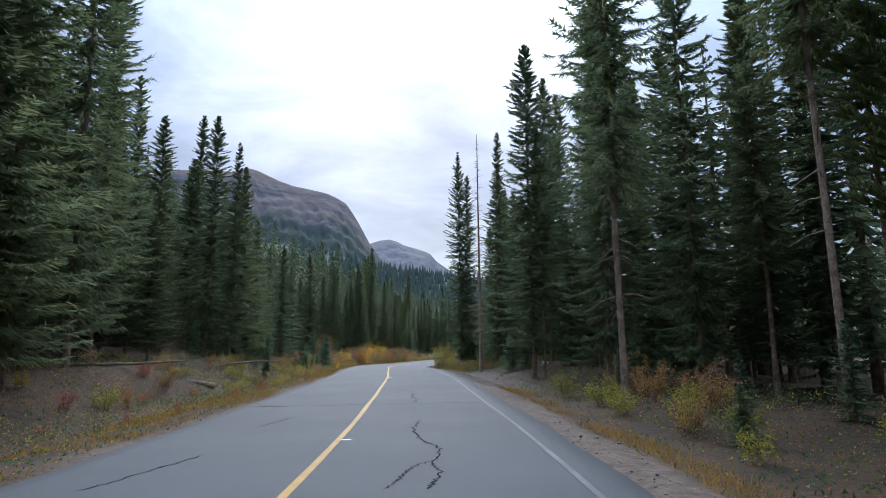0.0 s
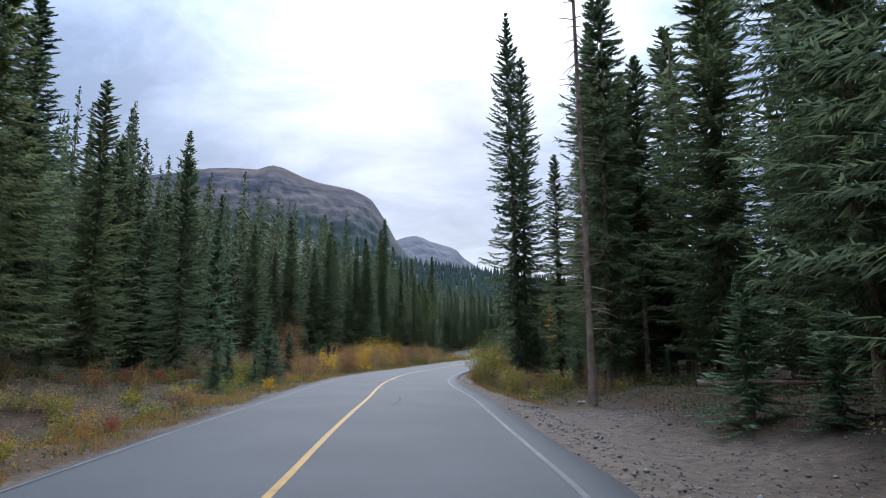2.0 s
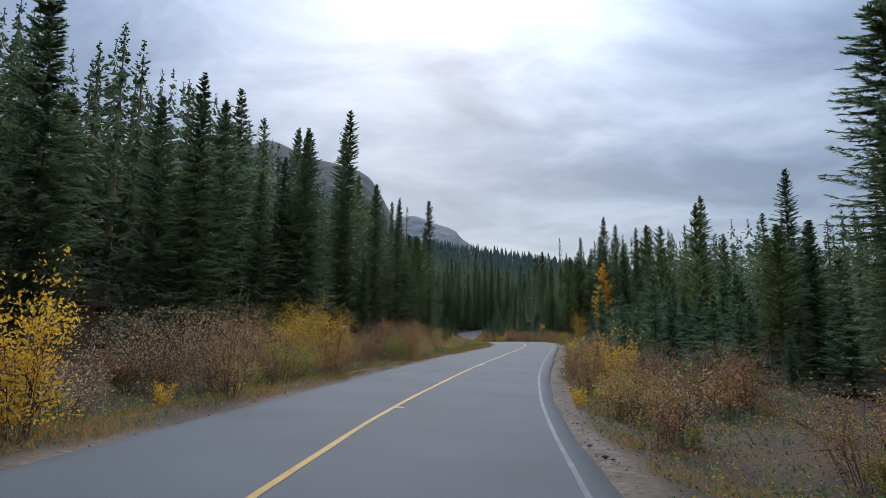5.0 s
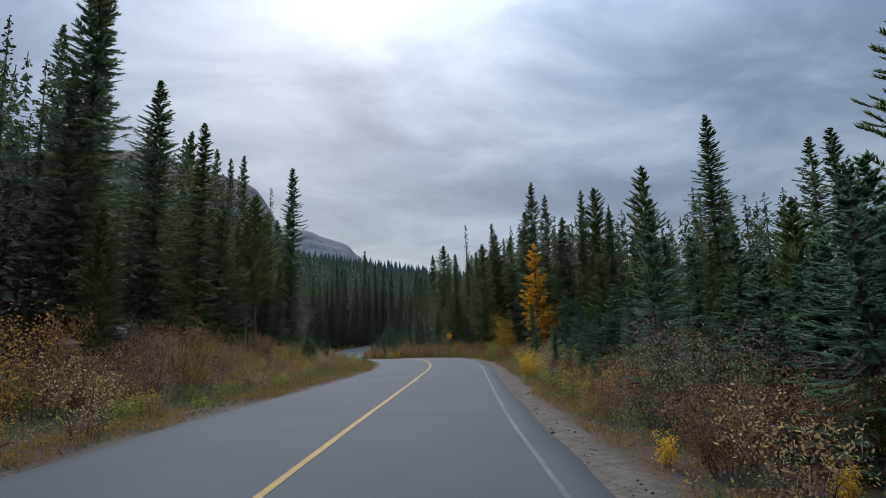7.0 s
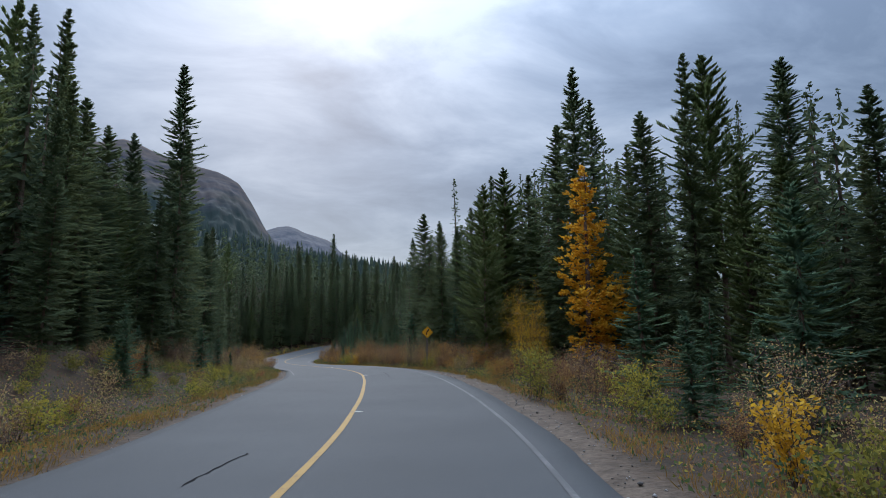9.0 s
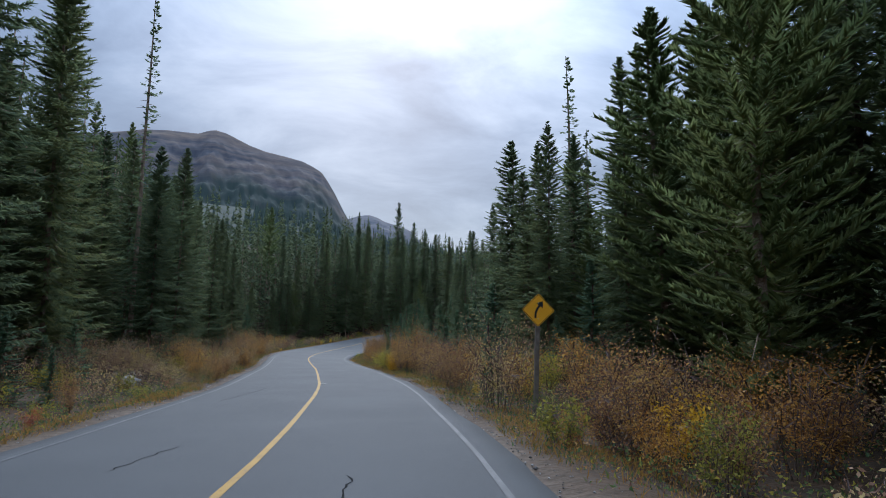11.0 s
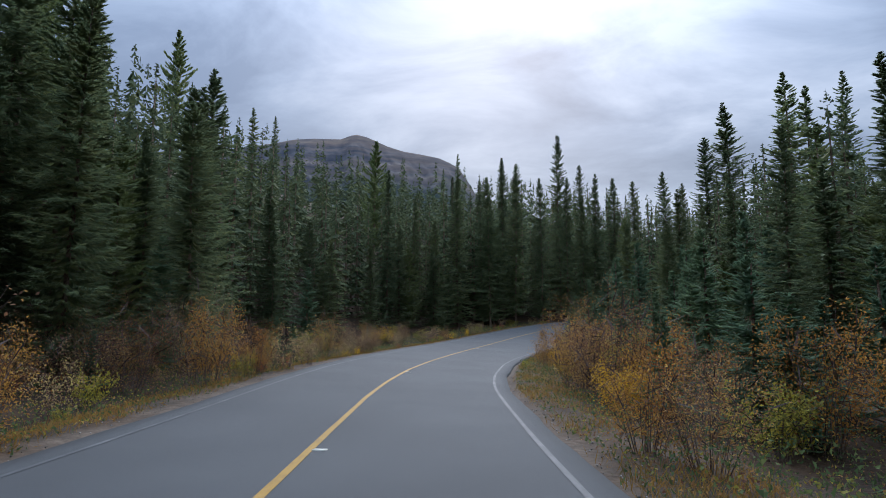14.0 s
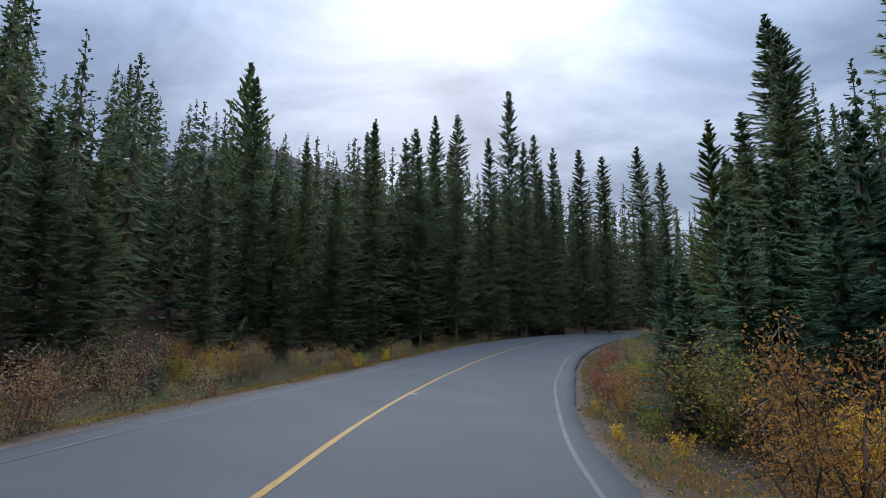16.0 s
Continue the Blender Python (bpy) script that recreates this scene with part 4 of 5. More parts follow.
DOWNHILL_FIRST = [(B[1], 8.6, 13.2, 21, 0.68), (B[0], 11.2, 15.0, 21, 0.68), (B[0], 5.2, 17.8, 21, 0.72), (T[0], 9.2, 22.0, 21, 0.64), (T[1], 6.8, 25.6, 17.6, 0.68),
    (B[1], 8.2, 29.2, 21, 0.94), (B[0], 5.4, 32.9, 14.5, 0.59), (T[3], 4.9, 33.5, 19.6, 0.85), (T[2], 10.5, 33.5, 19, 0.85), (T[3], 15.8, 37.2, 18, 0.85),
    (T[1], 9.6, 38.0, 19.5, 0.77), (T[0], 6.9, 39.5, 20.4, 0.85), (T[3], 8.8, 44.0, 21, 0.85), (T[5], 4.5, 51.6, 20.8, 0.85), (T[0], 9.5, 52.0, 20.5, 0.85),
    (T[1], 5.4, 57.0, 18.5, 0.85), (T[3], 10.5, 60.0, 20, 0.94), (T[6], 1.9, 63.4, 22.9, 0.72), (T[4], 7.2, 64.0, 19, 0.85)]
DOWNHILL_SECOND = [(T[0], 2.5, 65.2, 20.8, 0.8), (T[1], 7.2, 66.5, 19.5, 0.75), (T[0], 9.5, 70.0, 19, 0.8), (T[2], 5.6, 72.5, 16.5, 1.1), (T[0], 15.6, 104.6, 11.3, 0.9),
    (P[0], 11.0, 106.2, 9.6, 0.9), (P[0], 14.5, 111, 6.2, 1.0), (T[0], 24.3, 126, 12.8, 1.0), (T[4], 19.8, 128.6, 15.1, 1.05), (P[0], 16.4, 130.8, 12.5, 1.0),
    (T[5], 18.4, 147.0, 15, 0.9), (P[2], 20.2, 148, 15.5, 1.0), (T[4], 15.9, 155.2, 17.9, 0.95), (T[4], 18.6, 158.4, 17.4, 0.9), (T[1], 16.2, 158.6, 15.5, 1.2),
    (P[0], 11.7, 160.3, 12, 1.0), (P[1], 13.8, 163.2, 14, 1.4), (T[4], 23.7, 165.8, 15.6, 0.9), (P[0], 14.2, 170.6, 14, 1.3)]
DOWNHILL_THIRD = [(T[0], 13.8, 173.8, 13.5, 0.85), (T[6], 12.2, 181.5, 13.5, 0.9), (T[5], 18.1, 183.8, 19.4, 0.9), (T[1], 14.5, 185.0, 14, 1.0), (Q[0], 15.0, 187.0, 19.8, 1.1),
    (T[0], 12.0, 188.5, 12.5, 1.0), (T[5], 18.8, 191.5, 15.5, 1.0), (T[4], 13.9, 193.4, 16.3, 1.0), (T[3], 17.0, 197.0, 16.5, 1.1), (T[1], 13.1, 202.0, 19, 1.3),
    (P[1], 14.6, 226.0, 12.5, 1.0), (T[1], 4.4, 231.5, 8, 0.9), (T[2], 16.5, 232.0, 17, 1.0), (P[1], 4.9, 238.4, 9.6, 1.0), (T[3], 13.7, 248.8, 18.8, 1.0),
    (T[6], 21.2, 249.2, 24.8, 1.1), (T[6], 26.0, 250.3, 24.8, 0.9), (T[6], 18.3, 258.9, 25.9, 1.15), (T[3], -6.5, 272.0, 23.5, 0.8)]
DOWNHILL_FOURTH = [(T[0], -3.0, 275.0, 22, 0.85), (T[1], 0.5, 279.0, 23, 0.8), (T[0], 3.0, 283.0, 21, 0.9), (T[0], -0.5, 283.5, 30.9, 0.85), (T[0], 7.7, 286, 24.2, 1.0),
    (T[0], 11.0, 288.9, 24.2, 1.1), (T[0], 2.8, 290.0, 27.5, 0.9), (T[0], -7.5, 290.2, 26.8, 1.0), (T[1], 16.4, 291, 26.3, 0.95), (T[2], 4.8, 291.5, 26.5, 0.9),
    (T[1], 19.4, 292.2, 24.4, 1.0)]
for kind, x, y, top, wide in UPHILL_START + UPHILL_FIRST + UPHILL_SECOND + UPHILL_THIRD + DOWNHILL_FIRST + DOWNHILL_SECOND + DOWNHILL_THIRD + DOWNHILL_FOURTH:
    set_tree(kind, x, y, top, wide)
for kind, x, y, top in [(SNAGS[0], 2.75, 46.3, 18.8), (THIN[0], -16.3, 195.9, 27.7), (SNAGS[1], -30, 222, 22.5)]:
    set_tree(kind, x, y, top)
set_tree(ASPENS[0], 15.3, 152.0, 10.7, 1.3)
for x, y, top in [(-17.3, 65.4, 9.6), (-19.5, 96, 3.7), (-11.2, 58, 3.2), (-12.5, 66, 3.0), (-9.5, 33, 2.6), (4.4, 39.4, 3.2), (5.0, 37.6, 2.6), (7.3, 35.5, 2.8), (3.0, 64.0, 3.0), (9.5, 98, 4.4), (11, 103, 5.0), (10.2, 107, 4.0), (12.5, 116, 5.2), (13.6, 121, 6.0), (11.6, 93, 3.6), (-13, 132, 4.6), (-11.5, 147, 4.0), (-15, 210, 4.5), (-17, 228, 5.0), (8.2, 197, 3.6), (9.4, 205, 4.2), (6.0, 224, 4.0), (3.8, 231.0, 5.6), (5.0, 229.0, 6.2), (4.0, 234.5, 5.8), (2.6, 226.5, 4.2), (3.4, 228.2, 5.2), (2.2, 229.5, 3.0), (4.4, 225.0, 4.8)]:
    set_tree(SMALL[len(SPOTS) % 3], x, y, top)

YOUNG_SPOTS = [(-14, 65.8, 4.1), (-14, 80.2, 3.7), (-12.8, 55.7, 2.6), (-12.8, 56.9, 2.4), (-13, 61.7, 2.4), (-12, 53.5, 2), (4.1, 70.9, 4.1), (5.3, 94.6, 3.5), (6.6, 94.9, 3.6), (5.5, 90.6, 3.3), (5.6, 88.9, 3), (4.4, 96.6, 2.9), (-9.9, 146.2, 3.6), (7.1, 121.7, 2.3), (6.9, 119.3, 1.8), (7, 117.8, 2.2), (9, 118.5, 2.3), (8.5, 117.2, 2), (8.4, 116.5, 1.9), (6.1, 118.8, 1.2), (5.3, 115.7, 0.6), (3.9, 224.4, 4.3), (-20, 201.7, 3.7), (-16.2, 200, 4.2), (2.5, 289.2, 8), (9.7, 241.2, 8), (7.7, 227.3, 6.2), (0.7, 229.1, 3.6), (1.8, 228.6, 5), (0.9, 231.1, 4)]
YOUNG_MORE = [(2.8, 238.5, 3.2), (2.6, 228.9, 4.2), (-28.1, 258.2, 7.4), (9.7, 219.7, 6.6), (10.2, 204, 5.5), (-11, 188.7, 3), (-13.6, 185.1, 3.3)]
for x, y, h in YOUNG_SPOTS + YOUNG_MORE:
    SPOTS.append((x, y))
    plant(SMALL[len(SPOTS) % 3], x, y, tall=h, wide=rng.uniform(0.85, 1.1))

# young spruces scattered in the verges
for s0, s1, o0, o1, h0, h1, n in [(92, 138, 6.5, 13, 2.2, 5.6, 40), (104, 124, 7.0, 10.5, 3.0, 5.2, 16), (38, 74, -13, -6.5, 1.0, 3.0, 20), (140, 235, -12, -7.5, 1.2, 3.4, 22), (168, 240, 8.5, 13, 2.0, 5.5, 24), (175, 204, 6.8, 9.6, 2.4, 4.8, 18), (48, 74, 7, 11, 1.0, 3.0, 12), (8, 24, 7, 11, 1.0, 2.6, 6)]:
    for _ in range(n):
        s, off = rng.uniform(s0, s1), rng.uniform(o0, o1)
        x = float(np.interp(s, LY, LX) + off * np.interp(s, LY, TAN[:, 1]))
        y = float(s - off * np.interp(s, LY, TAN[:, 0]))
        if (x - 8.5) ** 2 + (y - 164) ** 2 > 9:
            SPOTS.append((x, y))
            plant(SMALL[rng.integers(3)], x, y, tall=rng.uniform(h0, h1) * rng.uniform(0.7, 1.0), wide=rng.uniform(0.8, 1.1))


# ---- the forest ----
def front(d, s):
    """How far from the centre line the forest begins, on either side."""
    left = np.interp(s, [-60, 15, 22, 60, 75, 105, 118, 150, 200, 320], [8.5, 9, 11, 13, 15, 15, 12.5, 11.5, 12, 12])
    right = np.interp(s, [-60, 22, 25, 45, 50, 70, 80, 150, 165, 185, 198, 240, 262, 320], [10.5, 10.5, 12, 12, 8.5, 9.5, 14, 13, 11.5, 12, 14.5, 13.5, 13, 12])
    return np.where(d < 0, left, right)


STAND_LEFT = [-60, 20, 40, 52, 64, 88, 112, 136, 160, 184, 208, 232, 256, 280, 304]
STAND_RIGHT = [-60, 40, 64, 80, 100, 124, 136, 148, 160, 172, 196, 220, 244, 268, 292, 316]
# heights at the forest's edge, some way in, and deep inside
HIGH_LEFT = [[20, 20, 15.7, 13, 13.4, 16, 15.5, 12, 17, 15.5, 16.9, 12.6, 15.5, 23, 25], [22, 22, 20, 20, 16.8, 18.5, 17.5, 14, 19, 23, 20.5, 16.5, 16.2, 22, 24], [22, 22, 22, 22, 22, 21.6, 22, 22, 24, 24, 24, 23, 15.6, 16.7, 21]]
HIGH_RIGHT = [[20, 20, 20, 17, 7, 7.6, 9.6, 13, 15.5, 10.5, 8, 8, 10.5, 15.5, 21, 25], [20, 20, 20, 19, 10.5, 10, 13, 14, 17, 18, 15, 11.5, 13.6, 18, 25, 25], [20, 20, 20, 20, 18, 14, 16, 18, 19.5, 21, 22, 19, 20, 23, 25, 25]]


def stand(d, s):
    """The height that trees reach there."""
    a = np.abs(d)
    out = []
    for knots, rows, marks in ((STAND_LEFT, HIGH_LEFT, (13, 20, 40)), (STAND_RIGHT, HIGH_RIGHT, (11, 17, 28))):
        h = [np.interp(s, knots, row) for row in rows]
        u, w = np.clip((a - marks[0]) / (marks[1] - marks[0]), 0, 1), np.clip((a - marks[1]) / (marks[2] - marks[1]), 0, 1)
        out.append((h[0] * (1 - u) + h[1] * u) * (1 - w) + h[2] * w)
    return np.where(d < 0, *out)


cand = np.stack([rng.uniform(-95, 100, 17000), rng.uniform(-8, 360, 17000)], 1)
d_, s_ = lateral(cand[:, 0], cand[:, 1])
a_ = np.abs(d_)
deep = a_ - front(d_, s_)
inside = (deep > 0) & (a_ < np.where(d_ < 0, 60, 60))
kept, grid = [], {}


def clear(x, y, gap):
    cx, cy = int(x // 3), int(y // 3)
    for ax in (-1, 0, 1):
        for ay in (-1, 0, 1):
            for px, py in grid.get((cx + ax, cy + ay), ()):
                if (px - x) ** 2 + (py - y) ** 2 < gap * gap:
                    return False
    return True


for x, y in SPOTS:
    grid.setdefault((int(x // 3), int(y // 3)), []).append((x, y))
for n in np.nonzero(inside)[0]:
    x, y = cand[n]
    if clear(x, y, 1.6 if deep[n] < 10 else 2.5 if deep[n] < 20 else 3.4):
        grid.setdefault((int(x // 3), int(y // 3)), []).append((x, y))
        kept.append(n)
near = [n for n in kept if deep[n] < 9 and cand[n][1] < 300]
near.sort(key=lambda n: deep[n] + 0.012 * cand[n][1])
single, rest = near[:240], set(kept) - set(near[:240])
for n in single:
    x, y = cand[n]
    h = float(stand(d_[n], s_[n])) * rng.uniform(0.6, 1.0)
    pick = rng.uniform()
    if pick < 0.14 or (85 < y < 165 and d_[n] > 0 and pick < 0.4):
        plant(PINES[rng.integers(3)], x, y, tall=min(h, 13) * rng.uniform(0.6, 1), wide=rng.uniform(0.9, 1.2))
    elif pick < 0.3:
        plant(TALL[rng.integers(6)], x, y, tall=h * 0.55, wide=rng.uniform(0.9, 1.2))
    else:
        plant((TALL[:6] + [BARE_FOOT[0] if h > 14 else TALL[6]])[rng.integers(7)], x, y, tall=h, wide=rng.uniform(0.85, 1.15))

# the forest behind: many simpler trees, joined
LOD = [boughs(200 + k, 18.0, rad, 0.8, 28, 5, 3, kind, 0.4, 14, heart=0.74) for k, (rad, kind) in enumerate([(2.0, "spire"), (2.3, "broad"), (1.7, "spire"), (1.9, "broad"), (1.5, "column"), (1.9, "column"), (1.3, "spire")])]
FAR_LOD = [boughs(220 + k, 18.0, rad, 0.8, 18, 4, 2, kind, 0.6, 13, heart=0.9) for k, (rad, kind) in enumerate([(2.1, "spire"), (2.4, "broad"), (1.8, "spire"), (1.7, "column")])]
LOD_TRUNK = tube([(0, 0, -0.5), (0, 0, 6), (0, 0, 17)], [0.2, 0.15, 0.02], 4)


def woods(name, members, label, shapes, stem=True):
    cs, ts = [], []
    for x, y, h, far in members:
        z = float(ground_z(x, y)[0])
        k, a = h / 18.0, rng.uniform(0, 6.28)
        w = k ** 0.75 * rng.uniform(1.0, 1.35)
        c, s = np.cos(a) * w, np.sin(a) * w
        M = np.array([[c, -s, 0], [s, c, 0], [0, 0, k]])
        v, f = FAR_LOD[rng.integers(len(FAR_LOD))] if far else shapes[rng.integers(len(shapes))]
        cs.append((v @ M.T + (x, y, z), f))
        if stem and not far:
            ts.append((LOD_TRUNK[0] @ M.T + (x, y, z), LOD_TRUNK[1]))
    top = tagged(new(name), label, "forest", kind="stuff")
    part("crowns", np_mesh(name + "_crowns", *join(cs), SPRUCE_SELF_SHADED), top)
    if stem:
        part("trunks", np_mesh(name + "_trunks", *join(ts), BARK), top)
    return top


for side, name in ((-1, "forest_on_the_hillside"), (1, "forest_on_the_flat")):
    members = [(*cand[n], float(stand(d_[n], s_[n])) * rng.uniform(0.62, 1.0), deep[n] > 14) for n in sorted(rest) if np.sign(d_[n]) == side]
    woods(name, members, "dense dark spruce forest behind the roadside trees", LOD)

# trees on the distant ridge, a few blades each
n = 2600
ii, jj = rng.integers(25, len(rr_) - 13, n), rng.integers(2, len(ra) - 2, n)
jj = np.where(rng.uniform(0, 1, n) < 0.75, np.argmin(np.abs(ra[:, None] - rng.uniform(-14, 14, n)[None]), axis=0), jj)
fx, fy = rx[ii, jj] + rng.normal(0, 9, n), ry[ii, jj] + rng.normal(0, 6, n)
fz = rz[ii, jj] - 2
hh, ww = rng.uniform(12, 24, n), rng.uniform(2.2, 3.6, n)
cone = np.array([[1, 0, 0], [0, 1, 0], [-1, 0, 0], [0, -1, 0], [0, 0, 1]], float)
V = cone[None] * np.stack([ww, ww, hh], 1)[:, None] + np.stack([fx, fy, fz], 1)[:, None]
F = np.array([[0, 1, 4], [1, 2, 4], [2, 3, 4], [3, 0, 4]])[None] + (np.arange(n) * 5)[:, None, None]
tagged(new("distant_woods", np_mesh("distant_woods", V.reshape(-1, 3), F.reshape(-1, 3), FAR_WOOD)), "distant spruce forest covering the ridge", "forest", kind="stuff")


# kinds that nothing was planted of are not kept
for kind in [*TALL, *BARE_FOOT, *PINES, *SMALL, *SNAGS, *THIN, *ASPENS, *FINE.values()]:
    if kind not in used:
        for ob in [*kind.children, kind]:
            bpy.data.objects.remove(ob)

# ---- road sign ----
def diamond(half, thick, corner=0.05, y=0.0):
    """A square plate on its corner, corners rounded, facing -y."""
    pts = []
    for q in range(4):
        a0 = math.pi / 2 * q
        c = np.array([math.cos(a0), math.sin(a0)]) * (half - corner * 1.414)
        for t in np.linspace(-math.pi / 4, math.pi / 4, 5):
            pts.append(c + corner * np.array([math.cos(a0 + t), math.sin(a0 + t)]))
    return pts


def plate(name, outline, y0, y1, mat, parent, label=""):
    bm = bmesh.new()
    a = [bm.verts.new((p[0], y0, p[1])) for p in outline]
    b = [bm.verts.new((p[0], y1, p[1])) for p in outline]
    bm.faces.new(a)
    bm.faces.new(b[::-1])
    for k in range(len(a)):
        bm.faces.new((a[k], b[k], b[(k + 1) % len(a)], a[(k + 1) % len(a)]))
    bmesh.ops.recalc_face_normals(bm, faces=bm.faces)
    me = bpy.data.meshes.new(name)
    bm.to_mesh(me)
    bm.free()
    me.materials.append(mat)
    return part(name, me, parent, label)


def ribbon(points, width):
    p = np.array(points, float)
    d = np.gradient(p, axis=0)
    d /= np.linalg.norm(d, axis=1, keepdims=True)
    n = np.stack([-d[:, 1], d[:, 0]], 1) * width / 2
    return [tuple(q) for q in np.concatenate([p + n, (p - n)[::-1]])]


def road_sign(x, y, centre, turn):
    z = float(ground_z(x, y)[0])
    top = tagged(new("road_sign"), "yellow diamond curve warning sign on a timber post", "road sign")
    hc = centre - z
    panel = plate("panel", [(px, pz + hc) for px, pz in diamond(0.425, 0, 0.05)], -0.075, -0.071, SIGN_YELLOW, top, "yellow diamond panel")
    outer, inner = diamond(0.405, 0, 0.045), diamond(0.388, 0, 0.04)
    bm = bmesh.new()
    o, i_ = [bm.verts.new((p[0], -0.0765, p[1] + hc)) for p in outer], [bm.verts.new((p[0], -0.0765, p[1] + hc)) for p in inner]
    for k in range(len(o)):
        bm.faces.new((o[k], o[(k + 1) % len(o)], i_[(k + 1) % len(o)], i_[k]))
    me = bpy.data.meshes.new("border")
    bm.to_mesh(me)
    bm.free()
    me.materials.append(SIGN_BLACK)
    part("border", me, panel, "thin black border")
    t = np.linspace(0, 1, 9)
    line = [(-0.07 + 0.10 * max(0, v - 0.35) ** 1.5 * 2.0, -0.20 + 0.32 * v) for v in t]
    plate("arrow_shaft", [(a, b + hc) for a, b in ribbon(line, 0.05)], -0.079, -0.0755, SIGN_BLACK, panel, "black curved arrow")
    tip = np.array(line[-1])
    d = tip - np.array(line[-2])
    d /= np.linalg.norm(d)
    n = np.array([-d[1], d[0]])
    head = [tip - n * 0.10 - d * 0.01, tip + d * 0.13, tip + n * 0.10 - d * 0.01]
    plate("arrow_head", [(a, b + hc) for a, b in head], -0.0792, -0.0755, SIGN_BLACK, panel)
    bm = bmesh.new()
    bmesh.ops.create_cube(bm, size=1.0)
    for v in bm.verts:
        v.co = Vector((v.co.x * 0.10, v.co.y * 0.14, v.co.z * (hc + 0.75) + (hc + 0.75) / 2 - 0.5))
    bmesh.ops.bevel(bm, geom=bm.edges[:], offset=0.008, segments=2, affect="EDGES")
    me = bpy.data.meshes.new("post")
    bm.to_mesh(me)
    bm.free()
    me.materials.append(POST_WOOD)
    part("post", me, top, "weathered square timber post")
    for dz in (-0.22, 0.18):
        bm = bmesh.new()
        bmesh.ops.create_cone(bm, cap_ends=True, segments=8, radius1=0.016, radius2=0.012, depth=0.012, matrix=Matrix.Translation((0, -0.082, hc + dz)) @ Matrix.Rotation(radians(90), 4, "X"))
        me = bpy.data.meshes.new("bolt")
        bm.to_mesh(me)
        bm.free()
        me.materials.append(SIGN_BACK)
        part("bolt", me, panel)
    top.matrix_basis = pose(x, y, z, 0, 1.5, turn)
    return top


road_sign(8.42, 164.85, 2.46, 3)


# ---- shrubs ----
def shrub_meshes(name, seed, h, spread, stems, count, size, leaf_mat, bare=0.12):
    r = np.random.default_rng(seed)
    count, size = int(count * 3.3), size * 0.78
    tubes, P_, W_, TQ, TE = [], [], [], [], []
    for k in range(stems):
        a, lean = r.uniform(0, 6.28), spread * np.sqrt(r.uniform(0.02, 1))
        L = h * r.uniform(0.55, 1.05) * (1.1 - 0.25 * lean / spread)
        root = np.array([np.cos(a), np.sin(a), 0]) * lean * 0.28
        end = np.array([np.cos(a) * lean, np.sin(a) * lean, L])
        t = np.linspace(0, 1, 4)[:, None]
        pts = root + (end - root) * t + np.array([0, 0, 0.22 * L]) * (t * (1 - t)) + r.normal(0, 0.035 * h, (4, 3)) * t
        pts[0, 2] = -0.1
        tubes.append(tube(pts, np.array([0.0085, 0.006, 0.004, 0.0018]) * (0.6 + 0.2 * h), 3))
        twigs = 6
        for _ in range(twigs):
            u = r.uniform(0.16, 0.97)
            q = np.array([np.interp(u * 3, range(4), pts[:, c]) for c in range(3)])
            d = r.normal(0, 1, 3) + (0, 0, 0.8)
            d /= np.linalg.norm(d)
            e = q + d * h * r.uniform(0.1, 0.26)
            TQ.append(q)
            TE.append(e)
            n = max(1, int(count / stems / (twigs + 1)))
            uu = r.uniform(0.2, 1, (n, 1))
            P_.append(q + (e - q) * uu + r.normal(0, 0.045 * h, (n, 3)))
            W_.append(r.normal(0, 1, (n, 3)) + d)
        n = max(1, int(count / stems / (twigs + 1)))
        uu = r.uniform(bare, 1, n)
        P_.append(np.stack([np.interp(uu * 3, range(4), pts[:, c]) for c in range(3)], 1) + r.normal(0, 0.04 * h, (n, 3)))
        W_.append(r.normal(0, 1, (n, 3)) + (0, 0, 0.4))
    p, w = np.concatenate(P_), np.concatenate(W_)
    keep = p[:, 2] > bare * h * 0.5
    p, w = p[keep], w[keep]
    w /= np.linalg.norm(w, axis=1, keepdims=True)
    q, e = np.array(TQ), np.array(TE)
    long = np.linalg.norm(e - q, axis=1)
    tubes.append(leaves(q, (e - q) / long[:, None], long, r, 0.05))
    return np_mesh(name + "_stem", *join(tubes), TWIG), np_mesh(name + "_leaves", *leaves(p, w, size * r.uniform(0.6, 1.3, len(p)), r, 0.5), leaf_mat)


def shrub(name, label, category, seed, *args, group="roadside shrubs", **kw):
    top = tagged(new(name), label, category, group)
    s, l = shrub_meshes(name, seed, *args, **kw)
    part("woody_base", s, top)
    part("foliage", l, top)
    return top


